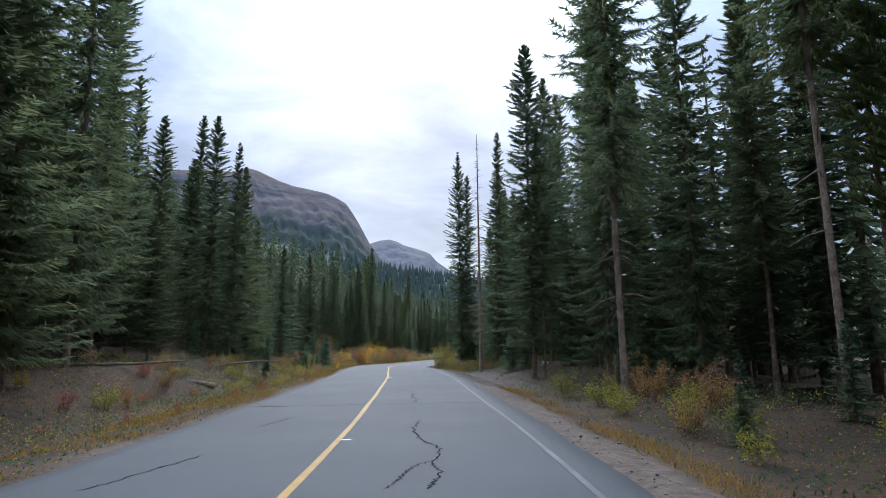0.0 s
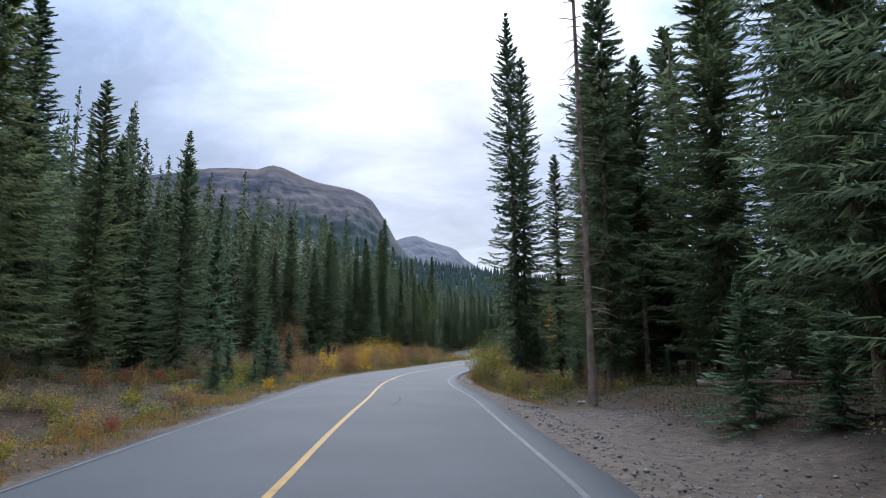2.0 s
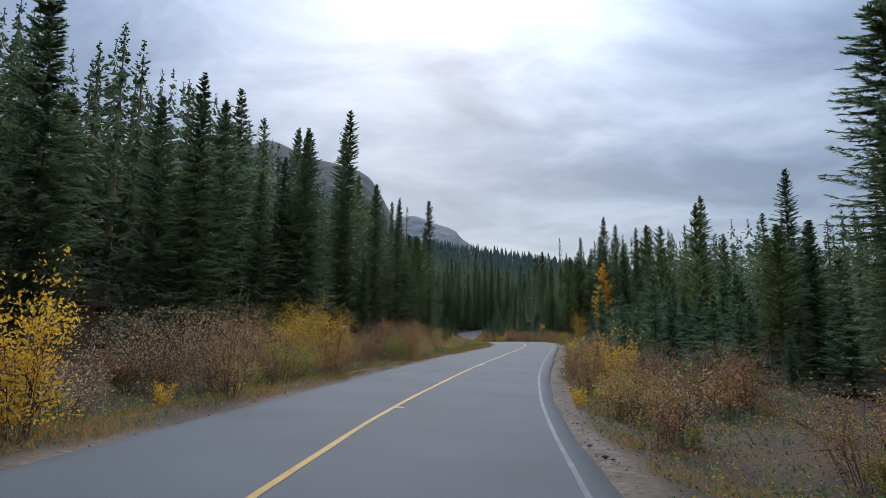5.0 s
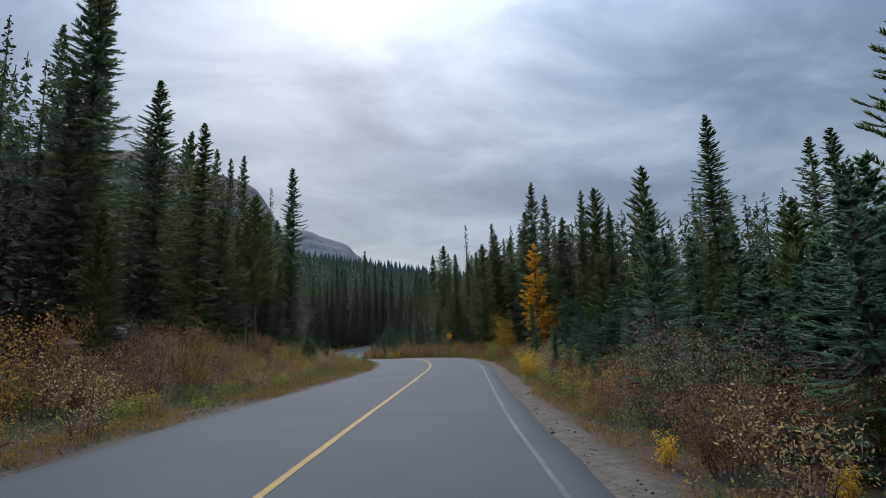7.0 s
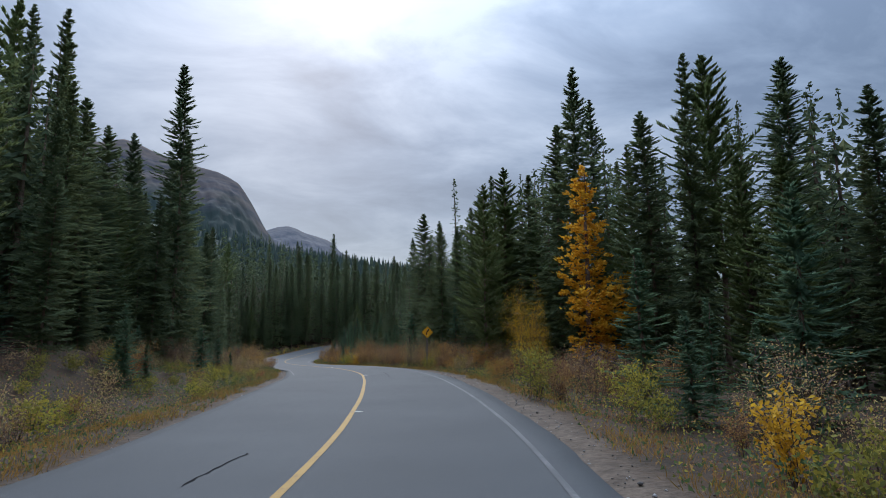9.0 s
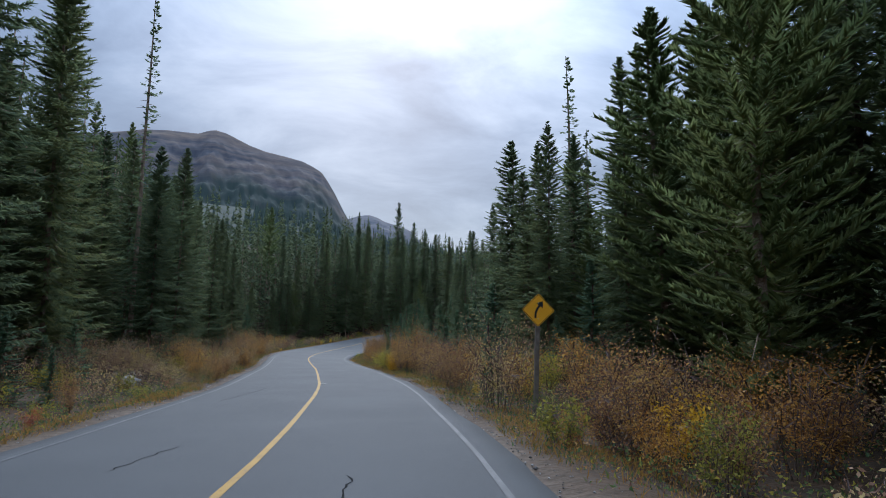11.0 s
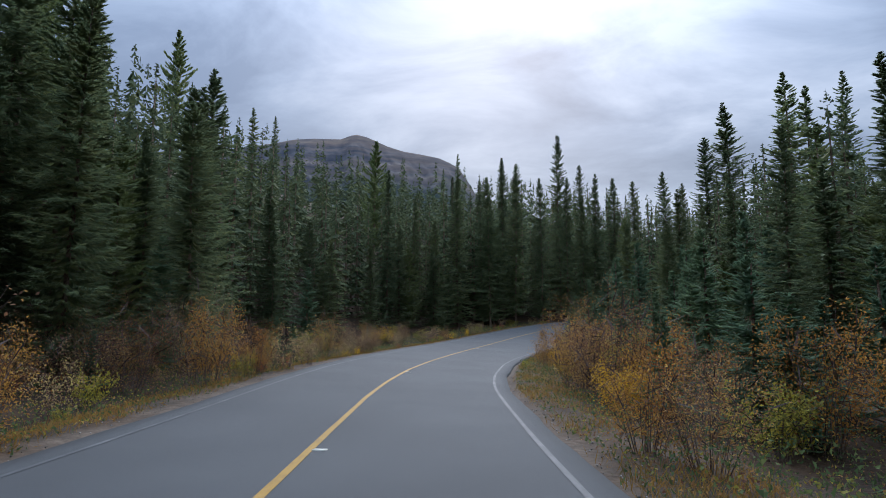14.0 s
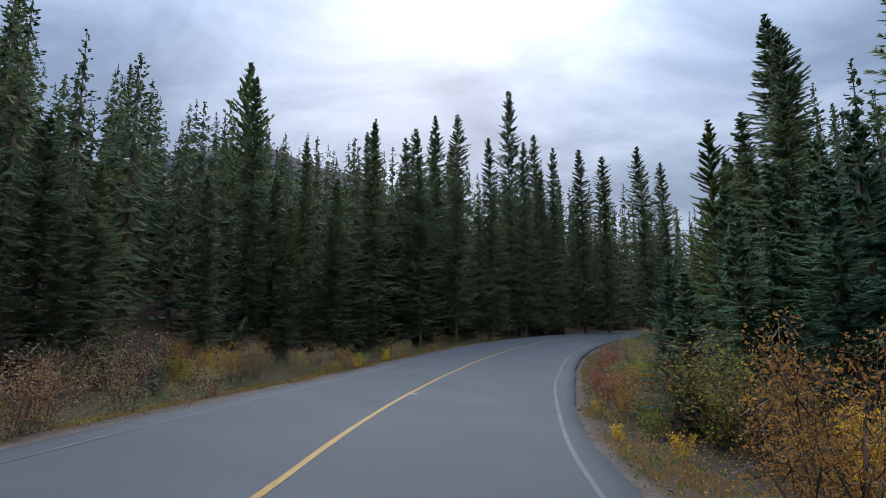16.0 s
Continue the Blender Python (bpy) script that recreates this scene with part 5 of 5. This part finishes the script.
SHRUBS = {
    "w": [("willow_shrub", "rust brown willow shrub with half its leaves fallen", "roadside shrubs", RUST, 0.064, h, sp, st, n) for h, sp, st, n in ((1.1, 0.6, 14, 480), (2.0, 0.95, 24, 1050), (2.0, 1.1, 22, 900), (3.2, 1.4, 32, 1900))],
    "g": [("golden_shrub", "bright golden yellow willow shrub beside the road", "golden shrubs", GOLD, 0.078, h, sp, st, n) for h, sp, st, n in ((1.0, 0.5, 12, 330), (1.8, 0.8, 20, 760), (3.9, 1.5, 34, 2500))],
    "l": [("birch_shrub", "olive and yellow leaved dwarf birch shrub", "olive shrubs", OLIVE, 0.088, h, sp, st, n) for h, sp, st, n in ((0.8, 0.5, 11, 260), (1.4, 0.8, 18, 580), (1.4, 0.65, 16, 480), (2.3, 1.1, 26, 1150), (3.6, 1.4, 34, 2100))],
    "a": [("alder_shrub", "purple brown twiggy alder shrub with few pale leaves", "alder shrubs", PALE, 0.066, h, sp, st, n) for h, sp, st, n in ((1.2, 0.7, 18, 330), (2.2, 1.1, 30, 800), (3.6, 1.5, 40, 1900))],
    "o": [("orange_shrub", "orange and tan leaved willow shrub beside the road", "orange shrubs", ORANGE, 0.066, h, sp, st, n) for h, sp, st, n in ((1.2, 0.7, 16, 520), (2.2, 1.0, 24, 1150), (3.4, 1.5, 34, 2100))],
    "r": [("red_shrub", "small red autumn shrub in the verge", "red shrubs", RED, 0.06, 0.9, 0.45, 14, 300)]}
PROTO, seed = {}, 300
for letter, forms in SHRUBS.items():
    PROTO[letter] = []
    for name, label, group, mat, leaf, h, sp, st, n in forms:
        PROTO[letter].append((shrub(name, label, "shrub", seed, h, sp, st, n, leaf, mat, group=group), h))
        seed += 1
placed = set()


def bush(letter, x, y, tall, wide=1.0):
    """Sets the form of that shrub whose own height is nearest."""
    d, along = (float(v[0]) for v in lateral(x, y))
    room = float((left_edge if d < 0 else right_edge)(along)) + 0.3 + (0.26 if tall < 1.2 else 0.44) * tall - abs(d)
    if room > 0:
        # clear of the asphalt
        k = int(np.argmin(np.abs(LY - along)))
        x, y = x + math.copysign(room, d) * float(TAN[k, 1]), y - math.copysign(room, d) * float(TAN[k, 0])
    z = float(ground_z(x, y)[0])
    kind, full = min(PROTO[letter], key=lambda p: abs(math.log(tall / p[1])) + rng.uniform(0, 0.08))
    k = tall / full
    m = Matrix.LocRotScale((x, y, z), Euler((0, 0, rng.uniform(0, 6.28))), (k * wide, k * wide, k))
    if kind not in placed:
        placed.add(kind)
        kind.matrix_basis = m
        return kind
    return copy_thing(kind, m @ Matrix.Diagonal([1 / v for v in kind.scale] + [1]))


def at(s, off):
    """The place at a distance off (right positive) from the centre line at s."""
    x, tx, ty = np.interp(s, LY, LX), np.interp(s, LY, TAN[:, 0]), np.interp(s, LY, TAN[:, 1])
    return float(x + off * ty), float(s - off * tx)


# shrubs that stand out by their size or colour
for x, y, h in ((11.7, 151.7, 4.7), (12.8, 152.8, 3.4)):
    bush("g", x, y, h, 0.55)
BUSHES_A = [
    (-8.8, 50.8, 0.6, "g"), (0.7, 51.2, 1.1, "l"), (0.7, 55.8, 1.2, "a"), (-12.5, 56.9, 0.9, "l"), (0.4, 57.8, 1.5, "a"), (-0.8, 58.3, 2.5, "l"), (-13.1, 58.8, 1.5, "l"), (-11.4, 59.1, 0.9, "r"),
    (-0.1, 60.9, 2.4, "l"), (-13.1, 61.1, 1, "a"), (-1, 61.2, 1.5, "w"), (-11.2, 61.8, 0.8, "r"), (-12.9, 67.2, 3.7, "o"), (-9.7, 70.8, 1.9, "o"), (1, 71.9, 2.5, "a"), (-9.2, 72.1, 2, "o"),
    (-12.1, 74.8, 2.2, "g"), (-8.9, 77.2, 2.5, "g"), (-8.4, 83.3, 2.1, "w"), (0.4, 84.2, 0.5, "g"), (1.6, 84.3, 0.9, "l"), (-0.4, 84.6, 0.6, "g"), (1.4, 86.8, 1.6, "w"), (3.6, 86.8, 1.9, "a"),
    (2.1, 87, 1.7, "a"), (-11.4, 87.7, 2.7, "a"), (0.8, 89.1, 1.9, "w"), (-11.4, 89.3, 3.1, "a"), (1.7, 89.5, 2.4, "g"), (-7.7, 91.5, 2, "o")]
BUSHES_B = [
    (-11.7, 92.6, 2.8, "w"), (1.4, 93.8, 1.7, "w"), (0.7, 94.4, 1.2, "w"), (-11.9, 96.2, 3.1, "g"), (-11.2, 98.6, 3.8, "g"), (-10.4, 100, 3.2, "g"), (2.6, 103.2, 0.5, "g"), (-6.5, 103.7, 2, "o"),
    (-9.1, 103.7, 2.1, "w"), (-8.3, 105, 2.7, "w"), (4.9, 105.1, 2.2, "a"), (-5.7, 106.2, 1.4, "a"), (4.5, 106.5, 2.4, "a"), (5.4, 109.9, 1.8, "w"), (-9.5, 111.8, 2.7, "o"), (-9.2, 113.1, 1.9, "a"),
    (5.8, 113.1, 1.3, "w"), (-8.3, 113.4, 2, "w"), (-7.8, 114.6, 2.6, "a"), (6.4, 116, 0.4, "g"), (6, 117.2, 1.3, "w"), (-8, 119.4, 3, "o"), (5.8, 119.5, 0.6, "l"), (-6.7, 119.9, 1.3, "a"),
    (5.6, 120.5, 1.2, "g"), (-6, 122.5, 2.1, "w"), (7.4, 123.9, 1, "w"), (-6.6, 124.1, 0.9, "w"), (-6.5, 124.9, 0.9, "g"), (-5, 128.3, 1.5, "o")]
BUSHES_C = [
    (-6.5, 128.4, 1.3, "w"), (8.3, 128.9, 1.3, "g"), (-4.7, 132.4, 1, "l"), (-3.8, 132.9, 1.5, "a"), (-4, 134.6, 1.2, "a"), (8.9, 134.8, 1.3, "l"), (-3.2, 135.4, 0.9, "l"), (7.5, 137.2, 1.4, "l"),
    (-2.1, 145.2, 0.7, "a"), (-2.4, 146.6, 1.2, "l"), (11.5, 158.6, 1.4, "w"), (9.7, 159.4, 1.2, "g"), (7.9, 159.6, 0.8, "l"), (12.8, 159.9, 1.4, "a"), (9.9, 160.4, 1.8, "a"), (9.1, 160.5, 2, "w"),
    (11.2, 160.5, 1.7, "o"), (12.3, 161.5, 1.8, "w"), (7.3, 165.7, 2.5, "a"), (6.6, 169.8, 1.9, "w"), (7.5, 172, 0.5, "g"), (9.6, 172.6, 0.8, "w"), (7.3, 173.5, 1.6, "o"), (8.4, 173.5, 0.4, "l"),
    (5.8, 173.7, 2.2, "w"), (7.2, 174.5, 2, "a"), (6.3, 176.5, 1.9, "a"), (-3.5, 177.2, 1.2, "w"), (6.1, 177.8, 2, "w"), (-4.9, 178.3, 1.8, "o")]
BUSHES_D = [
    (-4.1, 180, 1.3, "w"), (5.7, 181.8, 2.5, "w"), (4.1, 183.9, 2.2, "w"), (3.9, 184.7, 1.3, "g"), (-5.4, 185.1, 1.4, "a"), (-6.3, 185.3, 2.1, "a"), (5, 186, 3, "o"), (-6.2, 186.1, 1.3, "a"),
    (4.4, 187.7, 2.2, "w"), (-7.2, 187.8, 1.4, "l"), (3.2, 188.4, 1.2, "l"), (6.3, 188.7, 3.1, "w"), (3.5, 189.5, 1.1, "g"), (5.6, 190, 3.2, "w"), (2.7, 190.1, 1.2, "l"), (-5.8, 190.2, 1.4, "o"),
    (-6.5, 191, 1.9, "a"), (4.6, 191.3, 2, "w"), (-7.3, 192.9, 2.7, "w"), (-6.6, 194.2, 1.7, "a"), (-7.1, 195, 2.5, "w"), (-7, 196.2, 1.8, "o"), (2.1, 197.7, 1.5, "w"), (1.3, 198.3, 1.6, "o"),
    (-11.5, 204, 2.6, "w"), (1.5, 204.8, 1.4, "g"), (-9, 205.1, 2.4, "o"), (2, 205.4, 1.2, "g"), (2.7, 205.8, 2, "o"), (-10.6, 205.9, 2.9, "a")]
BUSHES_E = [
    (1.6, 207.1, 3.2, "w"), (2.5, 207.3, 2.3, "o"), (-9.5, 208, 1.7, "o"), (1, 208.7, 2.8, "w"), (-11.2, 208.9, 2.2, "a"), (-9.7, 210.5, 1.6, "a"), (0.6, 211.5, 2.9, "o"), (-10, 212.6, 1.1, "a"),
    (-10.6, 217.7, 2.2, "w"), (-1.6, 218.3, 0.4, "l"), (1.4, 218.6, 2.2, "o"), (-0, 219, 1.4, "g"), (2.1, 219.3, 2.2, "o"), (0.4, 220.3, 2, "o"), (-13.4, 220.5, 1.7, "a"), (1.5, 220.6, 2.3, "w"),
    (-10.8, 220.8, 0.4, "g"), (-0.8, 220.9, 2.2, "o"), (-11.9, 221.8, 0.4, "g"), (0.7, 222.7, 1.5, "g"), (-10.9, 222.9, 1.3, "a"), (-14.7, 223.4, 1.6, "l"), (-10.9, 223.9, 1.6, "w"), (0.5, 224.1, 0.9, "w"),
    (3.8, 224.7, 2.2, "g"), (1.6, 225, 1.1, "l"), (1, 225.6, 2.2, "w"), (-0.5, 226, 0.6, "g"), (-15.2, 226.5, 1.6, "l"), (-1.4, 227, 0.4, "g")]
BUSHES_F = [
    (-13, 227, 1.6, "a"), (0.8, 227.4, 2.2, "l"), (-14, 228.3, 0.4, "g"), (0.6, 228.8, 2.2, "w"), (-12.9, 229.7, 2.1, "a"), (-15.6, 231.6, 1.7, "a"), (0, 231.7, 1.4, "o"), (5.3, 231.9, 2.2, "w"),
    (-0.8, 232.7, 0.4, "g"), (0, 232.7, 0.6, "g"), (-0.2, 234.3, 1.4, "r"), (-16.4, 235.1, 0.4, "l"), (-13.6, 238.6, 2, "a"), (2.3, 238.7, 1.5, "l"), (1.4, 239.5, 1.1, "l"), (-18.4, 239.7, 2.1, "a"),
    (-16.4, 239.9, 2.1, "o"), (-11.5, 240.6, 1.5, "a"), (-13.8, 240.8, 1.8, "w"), (-16.1, 241.4, 1.5, "g"), (-9.9, 241.6, 0.9, "w"), (-15.4, 241.7, 1.5, "g"), (-9.7, 242.6, 0.6, "g"), (2.3, 246.1, 1.4, "r"),
    (-11.3, 247, 1.2, "w"), (-9.2, 247.2, 0.8, "g")]
for x, y, h, k in BUSHES_A + BUSHES_B + BUSHES_C + BUSHES_D + BUSHES_E + BUSHES_F:
    bush(k, x, y, h, rng.uniform(0.9, 1.2))

# forms that nothing was set of are not kept
def drop_unplaced():
    for forms in PROTO.values():
        for kind, _ in forms:
            if kind not in placed:
                for ob in [*kind.children, kind]:
                    bpy.data.objects.remove(ob)


# belts of shrubs along both verges: from, to, nearest and furthest offset, height, mix of kinds, how many
LEFT_BELTS = [(22, 60, -9.5, -4.2, 0.75, "lloral", 64), (4, 34, -10.0, -4.4, 0.8, "llrwa", 46), (30, 70, -10.5, -4.4, 1.0, "lllwra", 50), (58, 86, -11.0, -5.0, 1.7, "wwgla", 44), (80, 112, -9.5, -5.2, 2.2, "waawal", 34), (108, 130, -11.0, -4.6, 1.1, "wlaal", 44), (114, 140, -14.5, -8.5, 1.2, "wala", 46), (124, 152, -11.5, -5.2, 1.1, "wlall", 40), (150, 205, -10.5, -4.8, 1.4, "waalrl", 60), (160, 212, -12.0, -7.0, 1.9, "aawa", 44), (205, 275, -11.0, -4.8, 1.4, "aalrla", 74)]
RIGHT_BELTS = [(5, 24, 6.7, 9.4, 1.1, "lwwl", 26), (44, 72, 5.2, 8.5, 1.2, "llwaw", 36), (70, 92, 5.0, 9.0, 1.5, "wwlal", 34), (84, 106, 5.4, 9.0, 1.9, "wwagl", 30), (104, 130, 4.8, 8.0, 1.3, "waal", 34), (128, 160, 4.9, 10.0, 1.5, "wola", 44), (156, 192, 5.4, 10.0, 1.8, "woal", 50), (186, 218, 6.4, 10.5, 2.2, "wola", 34), (216, 232, 6.4, 10.5, 1.2, "lola", 14), (226, 275, 5.6, 9.5, 1.3, "wlal", 26)]
for s0, s1, o0, o1, h, mix, n in LEFT_BELTS + RIGHT_BELTS:
    for _ in range(n):
        u = rng.uniform(0, 1)
        s, off = rng.uniform(s0, s1), o0 + (o1 - o0) * u
        x, y = at(s, off)
        if off > 0 and (off < 0.95 + float(right_edge(s)) or (x - 0.7) ** 2 + (y - 203.3) ** 2 < 4.5):
            continue
        if 24 < s < 47 and off > 0 and off < 11:
            continue
        if (x - 8.5) ** 2 + (y - 164.2) ** 2 < 1.2:
            continue
        k = mix[rng.integers(len(mix))]
        away = (abs(off) - 4.6) / 4.0
        tall = h * rng.uniform(0.4, 1.25) * (0.7 + 0.3 * min(1, max(0.05, away))) * {"w": 1, "g": 0.6, "l": 0.75, "r": 0.6, "a": 1, "o": 1}[k]
        bush(k, x, y, max(0.35, tall), rng.uniform(0.9, 1.25))


drop_unplaced()

# ---- small cover: grass, herbs, stones ----
def cover(name, label, category, mat, n, o0, o1, size, thin, lean, y0=0, y1=262, keep=None):
    s = rng.uniform(y0, y1, n)
    off = rng.uniform(o0, o1, n) ** 1.0 * np.where(rng.uniform(0, 1, n) < 0.5, -1, 1)
    x0, tx, ty = np.interp(s, LY, LX), np.interp(s, LY, TAN[:, 0]), np.interp(s, LY, TAN[:, 1])
    x, y = x0 + off * ty, s - off * tx
    clump = fbm(x * 0.9, y * 0.9, 9, 4)
    g = gravel_mask(x, y)
    ok = np.where(off < 0, -off > left_edge(s) + 0.08, off > right_edge(s) + 0.06)
    ok &= (clump + rng.normal(0, 0.4, n) > 0.0) & (g < rng.uniform(0.05, 0.9, n))
    x, y = x[ok], y[ok]
    p = np.stack([x, y, ground_z(x, y) - 0.02], 1)
    w = rng.normal(0, lean, (len(x), 3)) + (0, 0, 1)
    w /= np.linalg.norm(w, axis=1, keepdims=True)
    ob = new(name, np_mesh(name, *leaves(p, w, size * rng.uniform(0.5, 1.3, len(x)), rng, thin, True), mat))
    return tagged(ob, label, category, kind="stuff")


cover("dry_grass", "orange and straw coloured dry grass on the verges", "grass", GRASS, 420000, 3.1, 6.0, 0.19, 0.07, 0.6)
cover("low_herbs", "low dark green plants and juniper on the verges", "plants", HERB, 130000, 3.6, 9.0, 0.11, 0.3, 0.9)
cover("fallen_leaves", "brown and yellow leaf litter beside the road", "leaf litter", RUST, 90000, 3.7, 12.0, 0.065, 0.6, 2.0)


def undergrowth(name, label, mat, n, o0, o1, tall, size, seed):
    """Loose low foliage between the shrubs."""
    s = rng.uniform(0, 270, n)
    off = rng.uniform(o0, o1, n) * np.where(rng.uniform(0, 1, n) < 0.5, -1, 1)
    x0, tx, ty = np.interp(s, LY, LX), np.interp(s, LY, TAN[:, 0]), np.interp(s, LY, TAN[:, 1])
    x, y = x0 + off * ty, s - off * tx
    clump = fbm(x * 0.7, y * 0.7, seed, 4)
    ok = np.where(off < 0, -off > left_edge(s) + 0.3, off > right_edge(s) + 0.3)
    ok &= (s > 25) | (off < 0) | (off > 6.6) | (rng.uniform(0, 1, n) < 0.2)
    ok &= (clump > rng.uniform(-1.4, 0.5, n)) & (gravel_mask(x, y) < 0.4)
    x, y, clump, off = x[ok], y[ok], clump[ok], off[ok]
    z = ground_z(x, y) + tall * np.clip(0.45 + 0.45 * clump, 0.15, 1.2) * np.sqrt(rng.uniform(0, 1, len(x))) * np.clip((np.abs(off) - 3.7) / 1.3, 0.2, 1)
    w = rng.normal(0, 1, (len(x), 3)) + (0, 0, 0.7)
    w /= np.linalg.norm(w, axis=1, keepdims=True)
    return tagged(new(name, np_mesh(name, *leaves(np.stack([x, y, z], 1), w, size * rng.uniform(0.5, 1.3, len(x)), rng, 0.65, True), mat)), label, "undergrowth", kind="stuff")


undergrowth("rusty_undergrowth", "low rust and orange undergrowth between the shrubs", RUST, 190000, 3.6, 11.5, 0.65, 0.055, 3)
undergrowth("green_undergrowth", "low dark green undergrowth between the shrubs", HERB, 280000, 3.6, 12.5, 0.7, 0.068, 6)
undergrowth("yellow_undergrowth", "low yellow leaved undergrowth beside the road", OLIVE, 110000, 3.6, 10.0, 0.6, 0.055, 11)


octa = (np.array([[1, 0, 0], [-1, 0, 0], [0, 1, 0], [0, -1, 0], [0, 0, 0.7], [0, 0, -0.7]], float), np.array([[0, 2, 4], [2, 1, 4], [1, 3, 4], [3, 0, 4], [2, 0, 5], [1, 2, 5], [3, 1, 5], [0, 3, 5]]))
n = 11000
s = rng.uniform(2, 235, n)
off = np.where(rng.uniform(0, 1, n) < 0.7, right_edge(s), -left_edge(s))
off = off + np.sign(off) * np.abs(rng.normal(0, 0.4, n))
yard = rng.uniform(0, 1, n) < 0.5
s[yard], off[yard] = rng.uniform(25, 45, yard.sum()), rng.uniform(4.0, 9.5, yard.sum())
x0, tx, ty = np.interp(s, LY, LX), np.interp(s, LY, TAN[:, 0]), np.interp(s, LY, TAN[:, 1])
px, py = x0 + off * ty, s - off * tx
pz = ground_z(px, py)
size = rng.uniform(0.008, 0.024, n) * np.where(rng.uniform(0, 1, n) < 0.05, 2.2, 1)
V = (octa[0][None] * size[:, None, None] * rng.uniform(0.6, 1.3, (n, 6, 1))) + np.stack([px, py, pz + size * 0.3], 1)[:, None]
F = octa[1][None] + (np.arange(n) * 6)[:, None, None]
tagged(new("gravel_stones", np_mesh("gravel_stones", V.reshape(-1, 3), F.reshape(-1, 3), STONE)), "loose grey gravel stones along the road edge", "gravel", kind="stuff")


def boulder(x, y, size, seed, label="grey boulder lying in the verge"):
    r = np.random.default_rng(seed)
    bm = bmesh.new()
    bmesh.ops.create_icosphere(bm, subdivisions=3, radius=1.0)
    k = Vector(r.uniform(0, 9, 3))
    for v in bm.verts:
        v.co *= 1 + 0.35 * noise.noise(v.co * 1.3 + k) + 0.12 * noise.noise(v.co * 3.5 + k)
        v.co = Vector((v.co.x * size, v.co.y * size * 0.8, v.co.z * size * 0.62))
    me = bpy.data.meshes.new("boulder")
    bm.to_mesh(me)
    bm.free()
    me.materials.append(ROCK)
    ob = tagged(new("boulder", me), label, "boulder", "boulders")
    ob.matrix_basis = pose(x, y, float(ground_z(x, y)[0]) + size * 0.12, 0, 0, r.uniform(0, 360))
    return ob


for k, (x, y, size) in enumerate([(8.0, 58.1, 0.36), (6.0, 36.6, 0.26), (-13.6, 127.0, 0.7), (-14.2, 130.0, 0.8), (-13.2, 133.0, 0.6), (-14.6, 124.5, 0.6), (-6.4, 175.4, 0.45), (-4.3, 160.0, 0.3), (-5.2, 161.4, 0.22), (-8.3, 180.0, 0.42), (-6.0, 163.1, 0.4), (-6.8, 163.8, 0.25), (-8.9, 179.0, 0.3), (-12.0, 128.5, 0.42), (-12.8, 132, 0.4), (-11.4, 125.5, 0.35), (1.4, 51.0, 0.2), (2.6, 47.4, 0.16), (-7.4, 166, 0.2)]):
    boulder(x, y, size, k)


def log(x, y, length, radius, turn, tilt, seed, label="bleached fallen log lying on the bank"):
    bole, twigs = trunk(seed, length, radius, 8, 9, 0.1, 0.5)
    ob = tagged(new("fallen_log"), label, "log", "fallen logs")
    part("bole", np_mesh("log_bole", *bole, DEADWOOD, True), ob)
    tagged(part("broken_branches", np_mesh("log_branches", *twigs, DEADWOOD, True), ob), kind="stuff")
    ob.matrix_basis = pose(x, y, float(ground_z(x, y)[0]) + radius * 0.9, 90 - tilt, 0, turn)
    return ob


for k, a in enumerate([(-9.8, 25.4, 1.6, 0.10, -40, 12), (-13.4, 22.5, 4.5, 0.07, 80, 2), (-12.0, 33.5, 4.0, 0.06, 70, 2), (6.2, 46.0, 3.5, 0.08, 60, 2), (9.0, 48.0, 4.5, 0.07, 95, 3), (-9.8, 183, 4.0, 0.08, 60, 4)]):
    log(*a, 500 + k)
